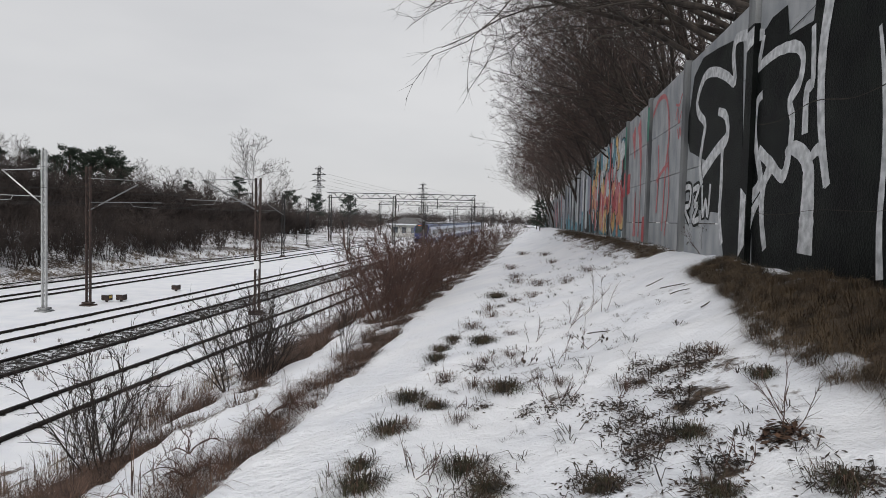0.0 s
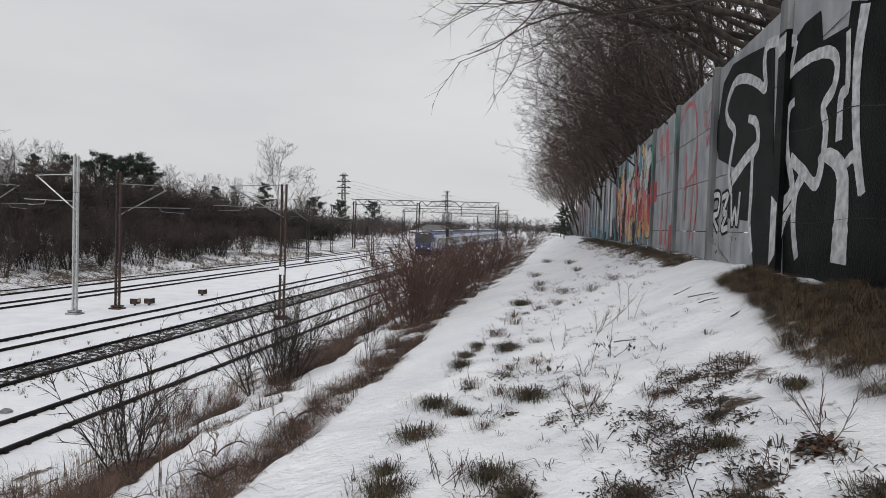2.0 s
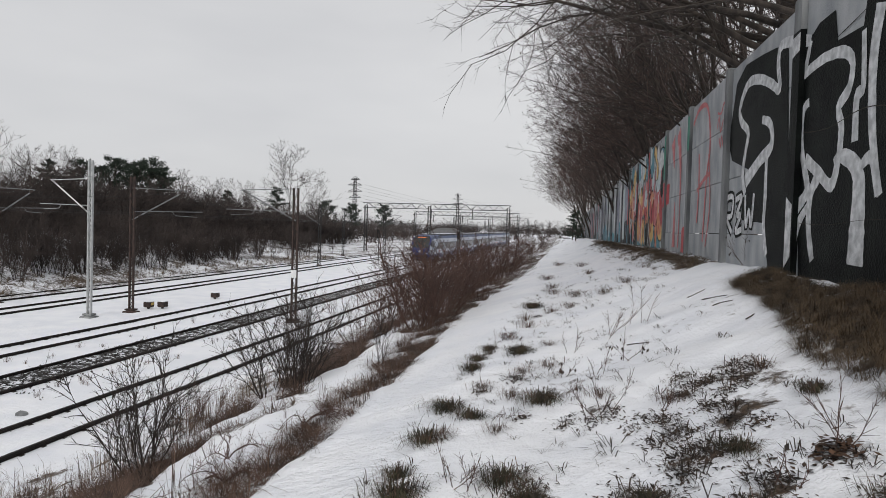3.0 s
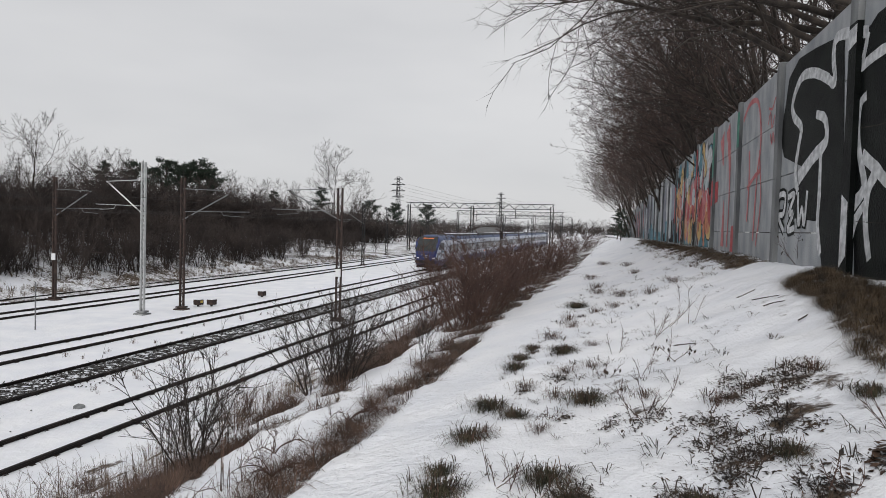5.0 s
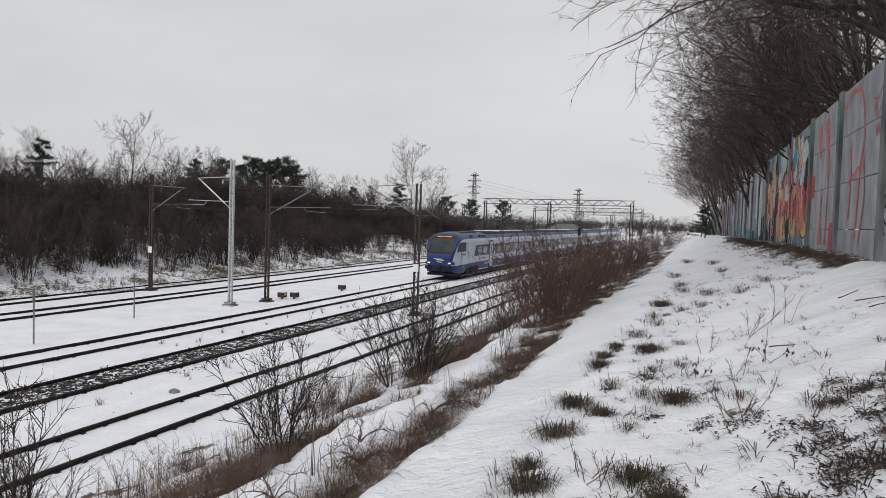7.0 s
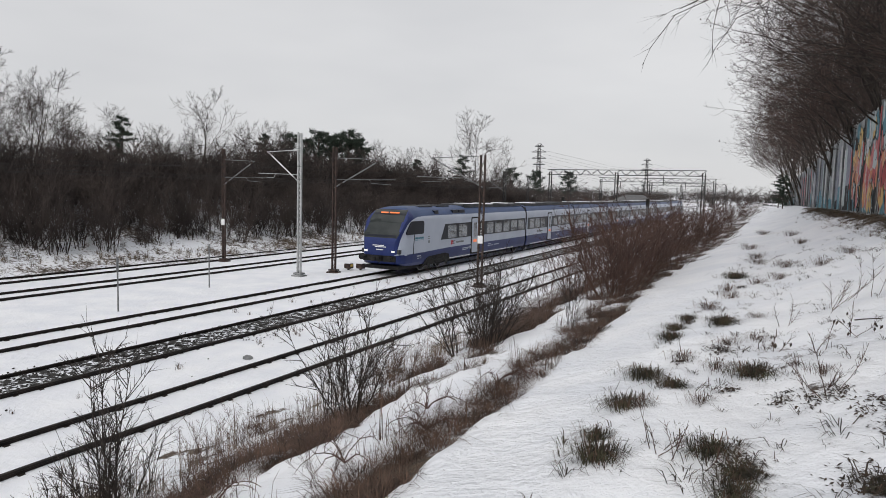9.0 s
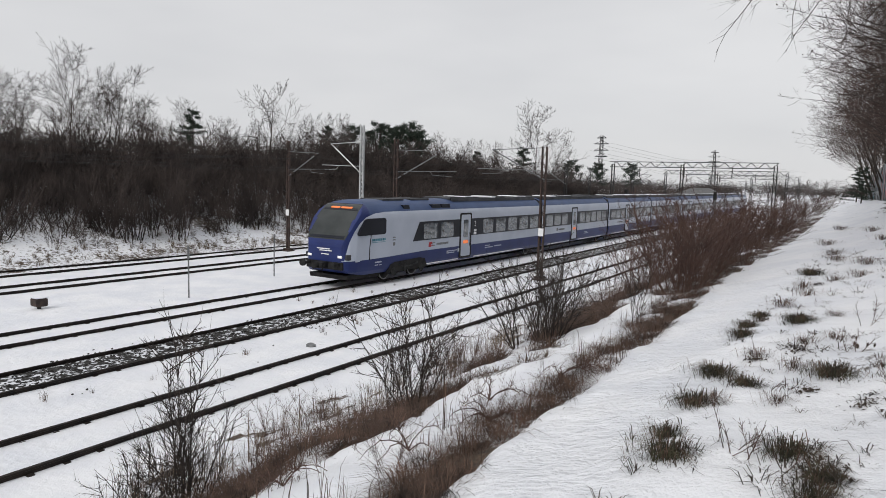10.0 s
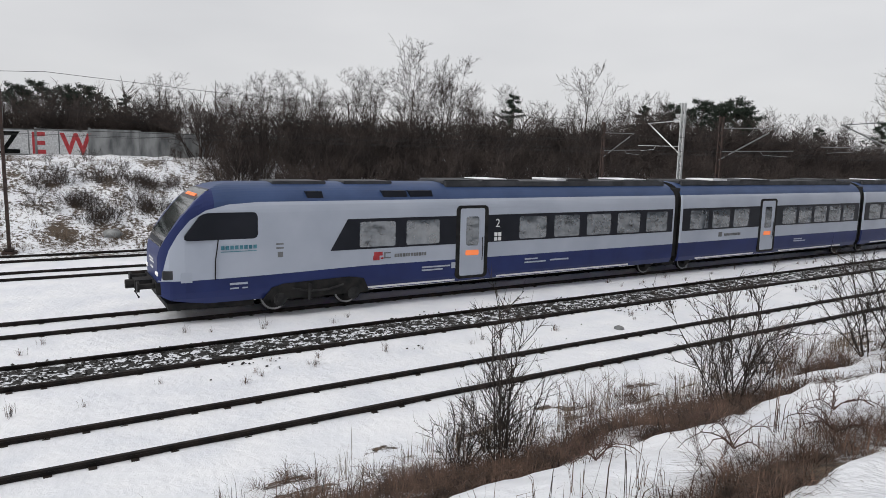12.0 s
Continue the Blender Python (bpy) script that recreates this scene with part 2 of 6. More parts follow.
class Build:
    """Collects vertices and faces of one mesh, with a material slot for each face."""

    def __init__(self):
        self.v, self.f, self.s = [], [], []

    def add(self, verts, faces, slot=0):
        k = len(self.v)
        self.v.extend(tuple(p) for p in verts)
        self.f.extend(tuple(k + i for i in f) for f in faces)
        self.s.extend([slot] * len(faces))

    def box(self, x0, x1, y0, y1, z0, z1, slot=0):
        self.add([(x, y, z) for x in (x0, x1) for y in (y0, y1) for z in (z0, z1)],
                 [(0, 1, 3, 2), (4, 6, 7, 5), (0, 4, 5, 1), (2, 3, 7, 6), (0, 2, 6, 4), (1, 5, 7, 3)], slot)

    def bevel_box(self, x0, x1, y0, y1, z0, z1, c, slot=0):
        """A box whose upright and level edges along x are chamfered by c."""
        ring = [(y0 + c, z0), (y1 - c, z0), (y1, z0 + c), (y1, z1 - c), (y1 - c, z1), (y0 + c, z1), (y0, z1 - c), (y0, z0 + c)]
        vs = [(x0, y, z) for y, z in ring] + [(x1, y, z) for y, z in ring]
        fs = [tuple(range(7, -1, -1)), tuple(range(8, 16))] + [(i, (i + 1) % 8, 8 + (i + 1) % 8, 8 + i) for i in range(8)]
        self.add(vs, fs, slot)

    def tube(self, pts, radii, n=4, slot=0, cap=False):
        pts = [Vector(p) for p in pts]
        vs = []
        for i, p in enumerate(pts):
            d = (pts[min(i + 1, len(pts) - 1)] - pts[max(i - 1, 0)])
            d = d.normalized() if d.length > 1e-9 else Vector((0, 0, 1))
            a = d.cross(Vector((0, 0, 1)) if abs(d.z) < 0.9 else Vector((1, 0, 0))).normalized()
            b = d.cross(a)
            r = radii[i] if isinstance(radii, (list, tuple)) else radii
            vs += [p + (a * math.cos(2 * math.pi * j / n) + b * math.sin(2 * math.pi * j / n)) * r for j in range(n)]
        fs = [(i * n + j, i * n + (j + 1) % n, (i + 1) * n + (j + 1) % n, (i + 1) * n + j) for i in range(len(pts) - 1) for j in range(n)]
        if cap:
            fs += [tuple(range(n - 1, -1, -1)), tuple(range((len(pts) - 1) * n, len(pts) * n))]
        self.add(vs, fs, slot)

    def spike(self, p, q, r):
        p, q = Vector(p), Vector(q)
        d = (q - p).normalized()
        a = d.cross(Vector((0, 0, 1)) if abs(d.z) < 0.9 else Vector((1, 0, 0))).normalized() * r
        c = d.cross(a)
        self.add([p + a, p - a * 0.5 + c * 0.87, p - a * 0.5 - c * 0.87, q], [(0, 1, 3), (1, 2, 3), (2, 0, 3)])

    def prism(self, ring, z0, z1, axis="x", slot=0):
        """A polygon given in the plane across the axis, drawn out along it from z0 to z1."""
        put = {"x": lambda a, b, c: (c, a, b), "y": lambda a, b, c: (a, c, b), "z": lambda a, b, c: (a, b, c)}[axis]
        n = len(ring)
        vs = [put(a, b, z0) for a, b in ring] + [put(a, b, z1) for a, b in ring]
        self.add(vs, [tuple(range(n - 1, -1, -1)), tuple(range(n, 2 * n))] + [(i, (i + 1) % n, n + (i + 1) % n, n + i) for i in range(n)], slot)

    def mesh(self, name, mats, smooth=False):
        me = bpy.data.meshes.new(name)
        me.from_pydata(self.v, [], self.f)
        for m in (mats if isinstance(mats, (list, tuple)) else [mats]):
            me.materials.append(m)
        if len(set(self.s)) > 1:
            me.polygons.foreach_set("material_index", self.s)
        if smooth:
            me.polygons.foreach_set("use_smooth", [True] * len(self.f))
        me.update()
        return me


def part(name, b, material, parent=None, label="", at=None, smooth=False):
    me = b if isinstance(b, bpy.types.Mesh) else b.mesh(name, material, smooth)
    ob = new(name, me)
    if parent is not None:
        ob.parent = parent
    if at is not None:
        ob.matrix_basis = at
    if label:
        ob["label"] = label
    return ob


def thing(name, label, category, at=None, group="", kind=""):
    ob = new(name)
    ob.empty_display_size = 0.2
    if at is not None:
        ob.matrix_basis = at
    return tagged(ob, label, category, group, kind)


# ---- the lie of the land ----
def lerp(x, table):
    return float(np.interp(x, [a for a, _ in table], [b for _, b in table]))


def bend(y):
    """How far the railway has swung towards -x at y."""
    u = max(0.0, y - 25)
    return 0.035 * (u * u / (u + 25))


NEAR = [(-9.7, 0), (-9.0, 0.18), (-7.5, 0.85), (-5, 2.0), (-3.0, 2.82), (-2.4, 2.98), (-2.0, 3.06), (-1.0, 3.36), (0, 3.55), (1, 3.9), (2, 4.35), (2.6, 4.56), (3.2, 4.6), (6, 4.7), (40, 5.2), (400, 6)]
FAR = [(-400, 7), (-100, 5.5), (-60, 4.6), (-48, 4.25), (-45.5, 4.0), (-42, 2.6), (-38, 0.9), (-36.2, 0.25), (-34.8, 0)]
BASE = -0.11


def edge_a(y):
    """Where the trodden path ends and the upper strip of dry grass begins, across the slope."""
    p = Vector((1.7, y, 0))
    return lerp(y, [(0, -2.2), (12, -2.2), (17, -2.3), (27, -1.7), (60, -1.5)]) + 0.10 * noise.noise(p * 0.8) + 0.05 * noise.noise(p * 2.6)


def strip_a(xe, y):
    e = edge_a(y)
    w = lerp(y, [(0, 0.26), (6, 0.36), (9, 0.5), (13, 0.7), (17, 1.5), (26, 2.6), (60, 3.2)]) * (1 + 0.35 * noise.noise(Vector((3.1, y * 0.9, 0))))
    gap = 1.15 + 2.0 * noise.noise(Vector((xe * 1.5, y * 0.9, 6.5)))
    return max(0.0, min(1.0, (e - xe) / 0.07, 1 - (e - xe - w) / 0.3, gap))


def edge_b(y):
    p = Vector((8.3, y, 0))
    return lerp(y, [(0, -4.5), (5, -4.25), (9, -4.0), (13, -4.2), (18, -4.8), (40, -5)]) + 0.42 * noise.noise(p * 0.55) + 0.32 * noise.noise(p * 1.5)


def strip_b(xe, y):
    e = edge_b(y)
    w = 1.3 * (1 + 0.5 * noise.noise(Vector((6.1, y * 0.7, 0))))
    gap = 0.95 + 2.2 * noise.noise(Vector((xe * 1.2, y * 0.8, 2.5)))
    return max(0.0, min(1.0, (e - xe) / 0.08, 1 - (e - xe - w) / 0.5, gap))


def tussock(xe, y):
    """Separate humps of dry grass lower on the slope and on the snow between the two strips."""
    n = noise.noise(Vector((xe * 1.5, y * 1.15, 9.2)))
    if -9.9 < xe < -5.2:
        return max(0.0, min(1.0, (n - 0.18) * 5))
    if -4.2 < xe < -2.6:
        return max(0.0, min(1.0, (n - 0.42) * 5))
    return 0.0


def ground_z(x, y):
    xe, xt = x + 0.036 * y, x + bend(y)
    near = lerp(xe, NEAR) * (1 - 0.0012 * max(0, y - 20)) if y < 600 else lerp(xe, NEAR) * 0.3
    far = lerp(xt, FAR) * lerp(y, [(-400, 1), (45, 1), (80, 0.7), (125, 0.3), (200, 0.2), (800, 0.4)])
    z = BASE + near + far
    p = Vector((x, y, 0))
    if near > 0.02:
        amp = min(1, near) * 0.07
        path = max(0.0, 1 - abs(xe + 1.6) / 0.5)
        if -10 < xe < -1 and y < 140:
            z -= 0.05 * strip_a(xe, y) + 0.06 * strip_b(xe, y) * min(1, near)
            z += 0.06 * tussock(xe, y)
        z += amp * (noise.noise(p * 0.9) + 0.6 * noise.noise(p * 2.3)) * (1 - 0.6 * path) + 0.018 * noise.noise(p * 6) * min(1, near)
    if far > 0.02:
        z += min(1, far) * 0.22 * (noise.noise(p * 0.35) + 0.5 * noise.noise(p * 1.1))
    if near <= 0.02 and far <= 0.02:
        z += 0.02 * noise.noise(p * 0.8)
    return z


LITTER = [(1.1, 5.3, 0.2), (1.0, 4.6, 0.22), (0.56, 4.55, 0.12), (0.52, 3.9, 0.12), (0.85, 4.4, 0.18), (0.05, 5.4, 0.13), (-0.32, 3.9, 0.12), (0.25, 3.5, 0.13), (0.85, 3.3, 0.14), (1.25, 5.0, 0.16), (0.7, 5.2, 0.12), (1.15, 3.5, 0.12), (-0.2, 6.2, 0.12), (-0.6, 7.9, 0.16), (-0.9, 6.7, 0.12), (-0.7, 9.1, 0.15)]


def soil_amount(x, y):
    """1 where matted dry grass lies bare, 0 where snow is whole."""
    xe, xt = x + 0.036 * y, x + bend(y)
    p = Vector((x, y, 3.3))
    n = noise.noise(p * 0.55)
    a = 0.0
    if -9.9 < xe < -1.2:
        a = max(a, (0.62 + 0.5 * n) * strip_a(xe, y), (0.68 + 0.35 * n) * strip_b(xe, y), 0.62 * tussock(xe, y), 0.22 + 0.2 * n)
        if y > 16:
            a = max(a, 0.5 * min(1, (y - 16) / 10) if xe < -2.0 else 0)
    if -0.2 < xe < 2.9:
        d1 = ((xe - 2.35) / 0.6) ** 2 + ((y - 5.2) / 2.6) ** 2
        a = max(a, 0.95 * math.exp(-d1 * 0.8))
        a = max(a, 0.72 * math.exp(-(((xe - 2.45) / 0.5) ** 2)) if 13 < y < 60 else 0)
        a = max(a, 0.36 + 0.25 * n if y < 9 else 0.3 + 0.25 * n)
        for sx, sy, sr in LITTER:
            if abs(x - sx) < 3 * sr and abs(y - sy) < 4 * sr:
                a = max(a, 0.62 * math.exp(-((x - sx) / (1.3 * sr)) ** 2 - ((y - sy) / (1.7 * sr)) ** 2))
    if -45.5 < xt < -34.5:
        a = max(a, 0.50 + 0.18 * n + 0.18 * noise.noise(p * 1.7))
    elif -65 < xt <= -45.5:
        a = max(a, 0.5 + 0.2 * n)
    for sx, sy, sr in ((-42.6, 0.6, 1.0), (-42.9, 3.4, 1.2), (-42.4, 5.6, 1.1), (-40.2, 1.6, 0.8), (-39.8, 5.0, 0.9), (-38.6, 2.6, 0.8), (-41.5, 9.0, 0.9), (-40.0, 13.0, 0.9)):
        a = max(a, 0.72 * math.exp(-(((x - sx) / sr) ** 2 + ((y - sy) / sr) ** 2)))
    if -36.5 < xt < -33.8:
        a = max(a, 0.52 + 0.2 * n)
    return a


def build_ground():
    def steps(spans):
        out = []
        for a, b, d in spans:
            out += list(np.arange(a, b, d))
        return out
    xs = steps([(-3000, -400, 400), (-400, -70, 30), (-70, -48, 3), (-48, -34, 0.7), (-34, -10, 1.2), (-10, -5.4, 0.16), (-5.4, 3.2, 0.075), (3.2, 10, 1.2), (10, 60, 10), (60, 400, 60), (400, 3001, 400)])
    ys = steps([(-600, -60, 90), (-60, -6, 3), (-6, 1, 0.5), (1, 14, 0.1), (14, 30, 0.25), (30, 70, 0.8), (70, 160, 3), (160, 600, 40), (600, 4001, 400)])
    nx, ny = len(xs), len(ys)
    co, so, tr = [], [], []
    for y in ys:
        for x in xs:
            xx = x - 0.036 * min(max(y, -60), 160)
            co.append((xx, y, ground_z(xx, y)))
            so.append(soil_amount(xx, y))
            tr.append(max(0.0, min(1.0, (x + 2.25) / 0.15, (-0.95 - x) / 0.35)) if -5 < y < 60 else 0.0)
    fs = [(j * nx + i, j * nx + i + 1, (j + 1) * nx + i + 1, (j + 1) * nx + i) for j in range(ny - 1) for i in range(nx - 1)]
    me = bpy.data.meshes.new("ground")
    me.from_pydata(co, [], fs)
    me.attributes.new("soil", "FLOAT", "POINT").data.foreach_set("value", so)
    me.attributes.new("trodden", "FLOAT", "POINT").data.foreach_set("value", tr)
    me.polygons.foreach_set("use_smooth", [True] * len(fs))
    me.materials.append(SNOW)
    return tagged(new("ground", me), "snow-covered railway cutting with patches of bare matted grass", "ground", kind="structure")


build_ground()


# ---- railway tracks ----
def track_x(centre, slope, y):
    return centre + slope * max(0.0, min(y, 40)) - bend(y)


TRACKS = {"near": (-12.2, -0.0124), "ballasted": (-16.52, -0.0137), "train": (-20.86, 0.0), "fourth": (-29.5, 0.0), "fifth": (-34.0, 0.0)}
TRACK_YS = [-60, -40, -20, -10, 0, 10, 20, 25, 30, 35, 40, 45, 50, 60, 70, 80, 90, 100, 120, 140, 170, 200, 250, 300, 400, 600]
RAIL_RING = [(-0.036, 0), (0.036, 0), (0.036, -0.035), (0.010, -0.05), (0.010, -0.13), (0.07, -0.155), (0.07, -0.175), (-0.07, -0.175), (-0.07, -0.155), (-0.010, -0.13), (-0.010, -0.05), (-0.036, -0.035)]


def sweep(ring, path):
    b = Build()
    n = len(ring)
    b.add([(x + rx, y, rz) for x, y in path for rx, rz in ring],
          [(i * n + j, i * n + (j + 1) % n, (i + 1) * n + (j + 1) % n, (i + 1) * n + j) for i in range(len(path) - 1) for j in range(n)])
    return b


def build_track(key, label, clips):
    centre, slope = TRACKS[key]
    t = thing("railway_track", label, "railway track")
    for side in (-1, 1):
        part("rail", sweep(RAIL_RING, [(track_x(centre, slope, y) + side * 0.753, y) for y in TRACK_YS]), RAIL, t)
    if clips:
        c = Build()
        c.prism([(0.03, -0.19), (0.14, -0.19), (0.12, -0.115), (0.06, -0.095), (0.03, -0.095)], -0.06, 0.06, "y")
        cm = c.mesh("rail_fastening", RAIL)
        y = clips[0]
        while y < clips[1]:
            for side in (-1, 1):
                part("rail_fastening", cm, RAIL, t, at=pose(track_x(centre, slope, y) + side * 0.753, y, random.uniform(-0.02, 0.004)))
            y += 0.6
    return t


build_track("near", "railway track with rusty dark rails half sunk in snow", (-8, 50))
ballasted = build_track("ballasted", "railway track with bare stone ballast showing between its rails", (-8, 60))
build_track("train", "railway track with clean running rails set in snow", (-8, 50))
build_track("fourth", "railway track of dark rails beyond the running line", None)
build_track("fifth", "railway track beside the foot of the far bank", None)


def build_ballast():
    rng = random.Random(4)
    b = Build()
    c, s = TRACKS["ballasted"]

    def stone(x, y, z, r):
        k = [rng.uniform(0.6, 1.2) * r for _ in range(6)]
        b.add([(x - k[0], y, z), (x + k[1], y, z), (x, y - k[2], z), (x, y + k[3], z), (x, y, z - 0.5 * r), (x + 0.3 * k[4], y, z + 0.7 * k[5])],
              [(0, 2, 5), (2, 1, 5), (1, 3, 5), (3, 0, 5), (2, 0, 4), (1, 2, 4), (3, 1, 4), (0, 3, 4)])
    for _ in range(11000):
        y = rng.uniform(-8, 75) if rng.random() < 0.8 else rng.uniform(-6, 25)
        r = rng.random()
        if r < 0.80:
            off = rng.uniform(-0.66, 0.66)
        elif r < 0.93:
            off = -0.85 - abs(rng.gauss(0, 0.16))
        else:
            off = 0.9 + abs(rng.gauss(0, 0.5))
        if abs(off) > 0.8 and noise.noise(Vector((off * 0.5, y * 0.4, 1))) < 0.08:
            continue
        if abs(off) < 0.7 and (y / 0.6) % 1 < 0.34 and rng.random() < 0.72:
            continue
        stone(track_x(c, s, y) + off, y, -0.098 + rng.uniform(0, 0.03), rng.uniform(0.022, 0.05))
    c2 = [(track_x(c, s, y), y) for y in TRACK_YS if -20 <= y <= 120]
    bed = Build()
    n = len(c2)
    bed.add([(x + dx, y, z) for x, y in c2 for dx, z in ((-1.0, -0.14), (-0.68, -0.088), (0.68, -0.088), (0.8, -0.14))],
            [(4 * i + j, 4 * i + j + 1, 4 * i + j + 5, 4 * i + j + 4) for i in range(n - 1) for j in range(3)])
    part("ballast_bed", bed, BED, ballasted, "ballast bed partly free of snow")
    return tagged(part("ballast", b, STONE, ballasted, "dark crushed stone between the rails"), kind="stuff")


build_ballast()


# ---- the train ----
PROFILE = [(1.28, 0.48), (1.34, 0.60)] + [(1.38 + 0.03 * min(1, (z - 0.7) / 0.5), z) for z in np.arange(0.7, 3.01, 0.05)] + [
    (1.40, 3.1), (1.385, 3.2), (1.36, 3.29), (1.325, 3.37), (1.27, 3.46), (1.20, 3.54), (1.10, 3.63), (0.97, 3.71), (0.80, 3.78), (0.6, 3.83), (0.38, 3.86), (0.15, 3.87)]
LEAD, MID, GAP = 20.3, 14.45, 0.42


def nose_top(y):
    return lerp(y, [(0, 1.8), (0.05, 2.05), (0.2, 2.36), (0.6, 2.92), (1.0, 3.38), (1.3, 3.63), (1.7, 3.80), (2.1, 3.87), (2.4, 3.88)])


def nose_half(y):
    return lerp(y, [(0, 0.98), (0.1, 1.10), (0.3, 1.22), (0.7, 1.32), (1.4, 1.385), (2.2, 1.41)]) / 1.41


def silver_top(y):
    return lerp(y, [(0.10, 0.9), (0.14, 1.5), (0.26, 2.0), (0.5, 2.45), (0.82, 2.85), (1.25, 3.12), (1.85, 3.27), (2.7, 3.33), (30, 3.33)])


def side_x(z):
    return float(np.interp(z, [p[1] for p in PROFILE], [p[0] for p in PROFILE]))


def car_shell(length, lead):
    """The body shell with its silver sides, blue foot and roof; a lead car has the sloping nose at y = 0."""
    b = Build()
    ys = [0, 0.03, 0.08, 0.15, 0.22] + list(np.arange(0.28, 3.3, 0.08)) + [5, 6, 9, 14, length] if lead else [0, 0.06, length - 0.06, length]
    rows, raw = [], []
    crown = [3.42, 3.5, 3.57, 3.64, 3.70, 3.75, 3.79, 3.83, 3.855, 3.87]
    for y in ys:
        w, top = (nose_half(y), nose_top(y)) if lead else (1, 9)
        low = lerp(y, [(0, 0.30), (0.3, 0.12), (1.2, 0.0)]) if lead else 0
        pinch = 0.96 if not lead and y in (0, length) else 1
        foot = lerp(y, [(0, 1.16), (3, 1.2), (6, 1.27), (99, 1.27)]) if lead else 1.28
        st = max(silver_top(y), foot + 0.02) if lead else 3.33
        zs = list(np.linspace(0.48, foot, 5)) + list(np.linspace(foot, st, 22))[1:] + [st + (z - 3.33) * (3.87 - st) / 0.54 for z in crown]
        half = [(side_x(z) if z < 3.869 else 0.15, z) for z in zs]
        ring = half + [(-x, z) for x, z in reversed(half)]
        rows.append([(x * w * pinch, y, min(max(z, 0.48 + low), top)) for x, z in ring])
        raw.append([z for x, z in ring])
    n, h = len(rows[0]), len(rows[0]) // 2
    for r in rows:
        b.v += r
    for i in range(len(rows) - 1):
        y = (ys[i] + ys[i + 1]) / 2
        for j in range(n):
            k = (j + 1) % n
            m = min(j, n - 2 - j) if j != n - 1 else 0
            slot = 1 if m < 4 else (0 if m < 25 else (2 if not lead or y > 1.45 else 1))
            if lead and 0.1 < y < 1.42 and min(raw[i][j], raw[i][k]) > nose_top(y) - 0.06 and max(abs(rows[i][j][0]), abs(rows[i][k][0])) < 1.16:
                slot = 3
            if lead and j == h - 1 and 0.1 < y < 1.42:
                slot = 3
            b.f.append((i * n + j, i * n + k, (i + 1) * n + k, (i + 1) * n + j))
            b.s.append(slot)
    b.f += [tuple(range(n - 1, -1, -1)), tuple((len(rows) - 1) * n + j for j in range(n))]
    b.s += [1 if lead else 4, 4]
    return b.mesh("car_body", [SILVER, BLUE, ROOFBLUE, WINDSCREEN, BLACKM])


def slab(ring, x0, x1):
    b = Build()
    b.prism(ring, x0, x1, "x")
    return b


def rounded(y0, y1, z0, z1, r, lean=0.0):
    out = []
    for cy, cz, a0 in ((y1 - r, z0 + r, -90), (y1 - r, z1 - r, 0), (y0 + r, z1 - r, 90), (y0 + r, z0 + r, 180)):
        for k in range(4):
            a = radians(a0 + 30 * k)
            y, z = cy + r * math.cos(a), cz + r * math.sin(a)
            out.append((y + (lean * (z - z0) if cy < (y0 + y1) / 2 else 0), z))
    return out


def wheelset(car, ys, r=0.44):
    for y in ys:
        for s in (-1, 1):
            b = Build()
            ring = [(r * math.cos(2 * math.pi * k / 24), r * math.sin(2 * math.pi * k / 24)) for k in range(24)]
            b.prism(ring, s * 0.70, s * 0.83, "x", 0)
            b.prism([(a * 0.97, c * 0.97) for a, c in ring], s * 0.83, s * 0.838, "x", 1)
            b.prism([(a * 0.84, c * 0.84) for a, c in ring], s * 0.838, s * 0.85, "x", 0)
            b.prism([(a * 0.3, c * 0.3) for a, c in ring], s * 0.84, s * 0.93, "x", 0)
            part("wheel", b, [BLACKM, WHEEL], car, at=pose(0, y, r))
    y0, y1 = min(ys), max(ys)
    b = Build()
    for s in (-1, 1):
        b.box(s * 0.95 - 0.08, s * 0.95 + 0.08, y0 - 0.35, y1 + 0.35, 0.42, 0.60)
        b.box(s * 0.95 - 0.1, s * 0.95 + 0.1, (y0 + y1) / 2 - 0.35, (y0 + y1) / 2 + 0.35, 0.3, 0.72)
        for y in (y0, y1):
            b.box(s * 0.95 - 0.11, s * 0.95 + 0.11, y - 0.17, y + 0.17, 0.28, 0.62)
            b.tube([(s * 1.08, y + 0.45, 0.32), (s * 1.08, y + 0.45, 0.66)], 0.07, 8, cap=True)
    b.box(-0.8, 0.8, (y0 + y1) / 2 - 0.25, (y0 + y1) / 2 + 0.25, 0.35, 0.75)
    part("bogie_frame", b, BLACKM, car, "black bogie frame with axle boxes")


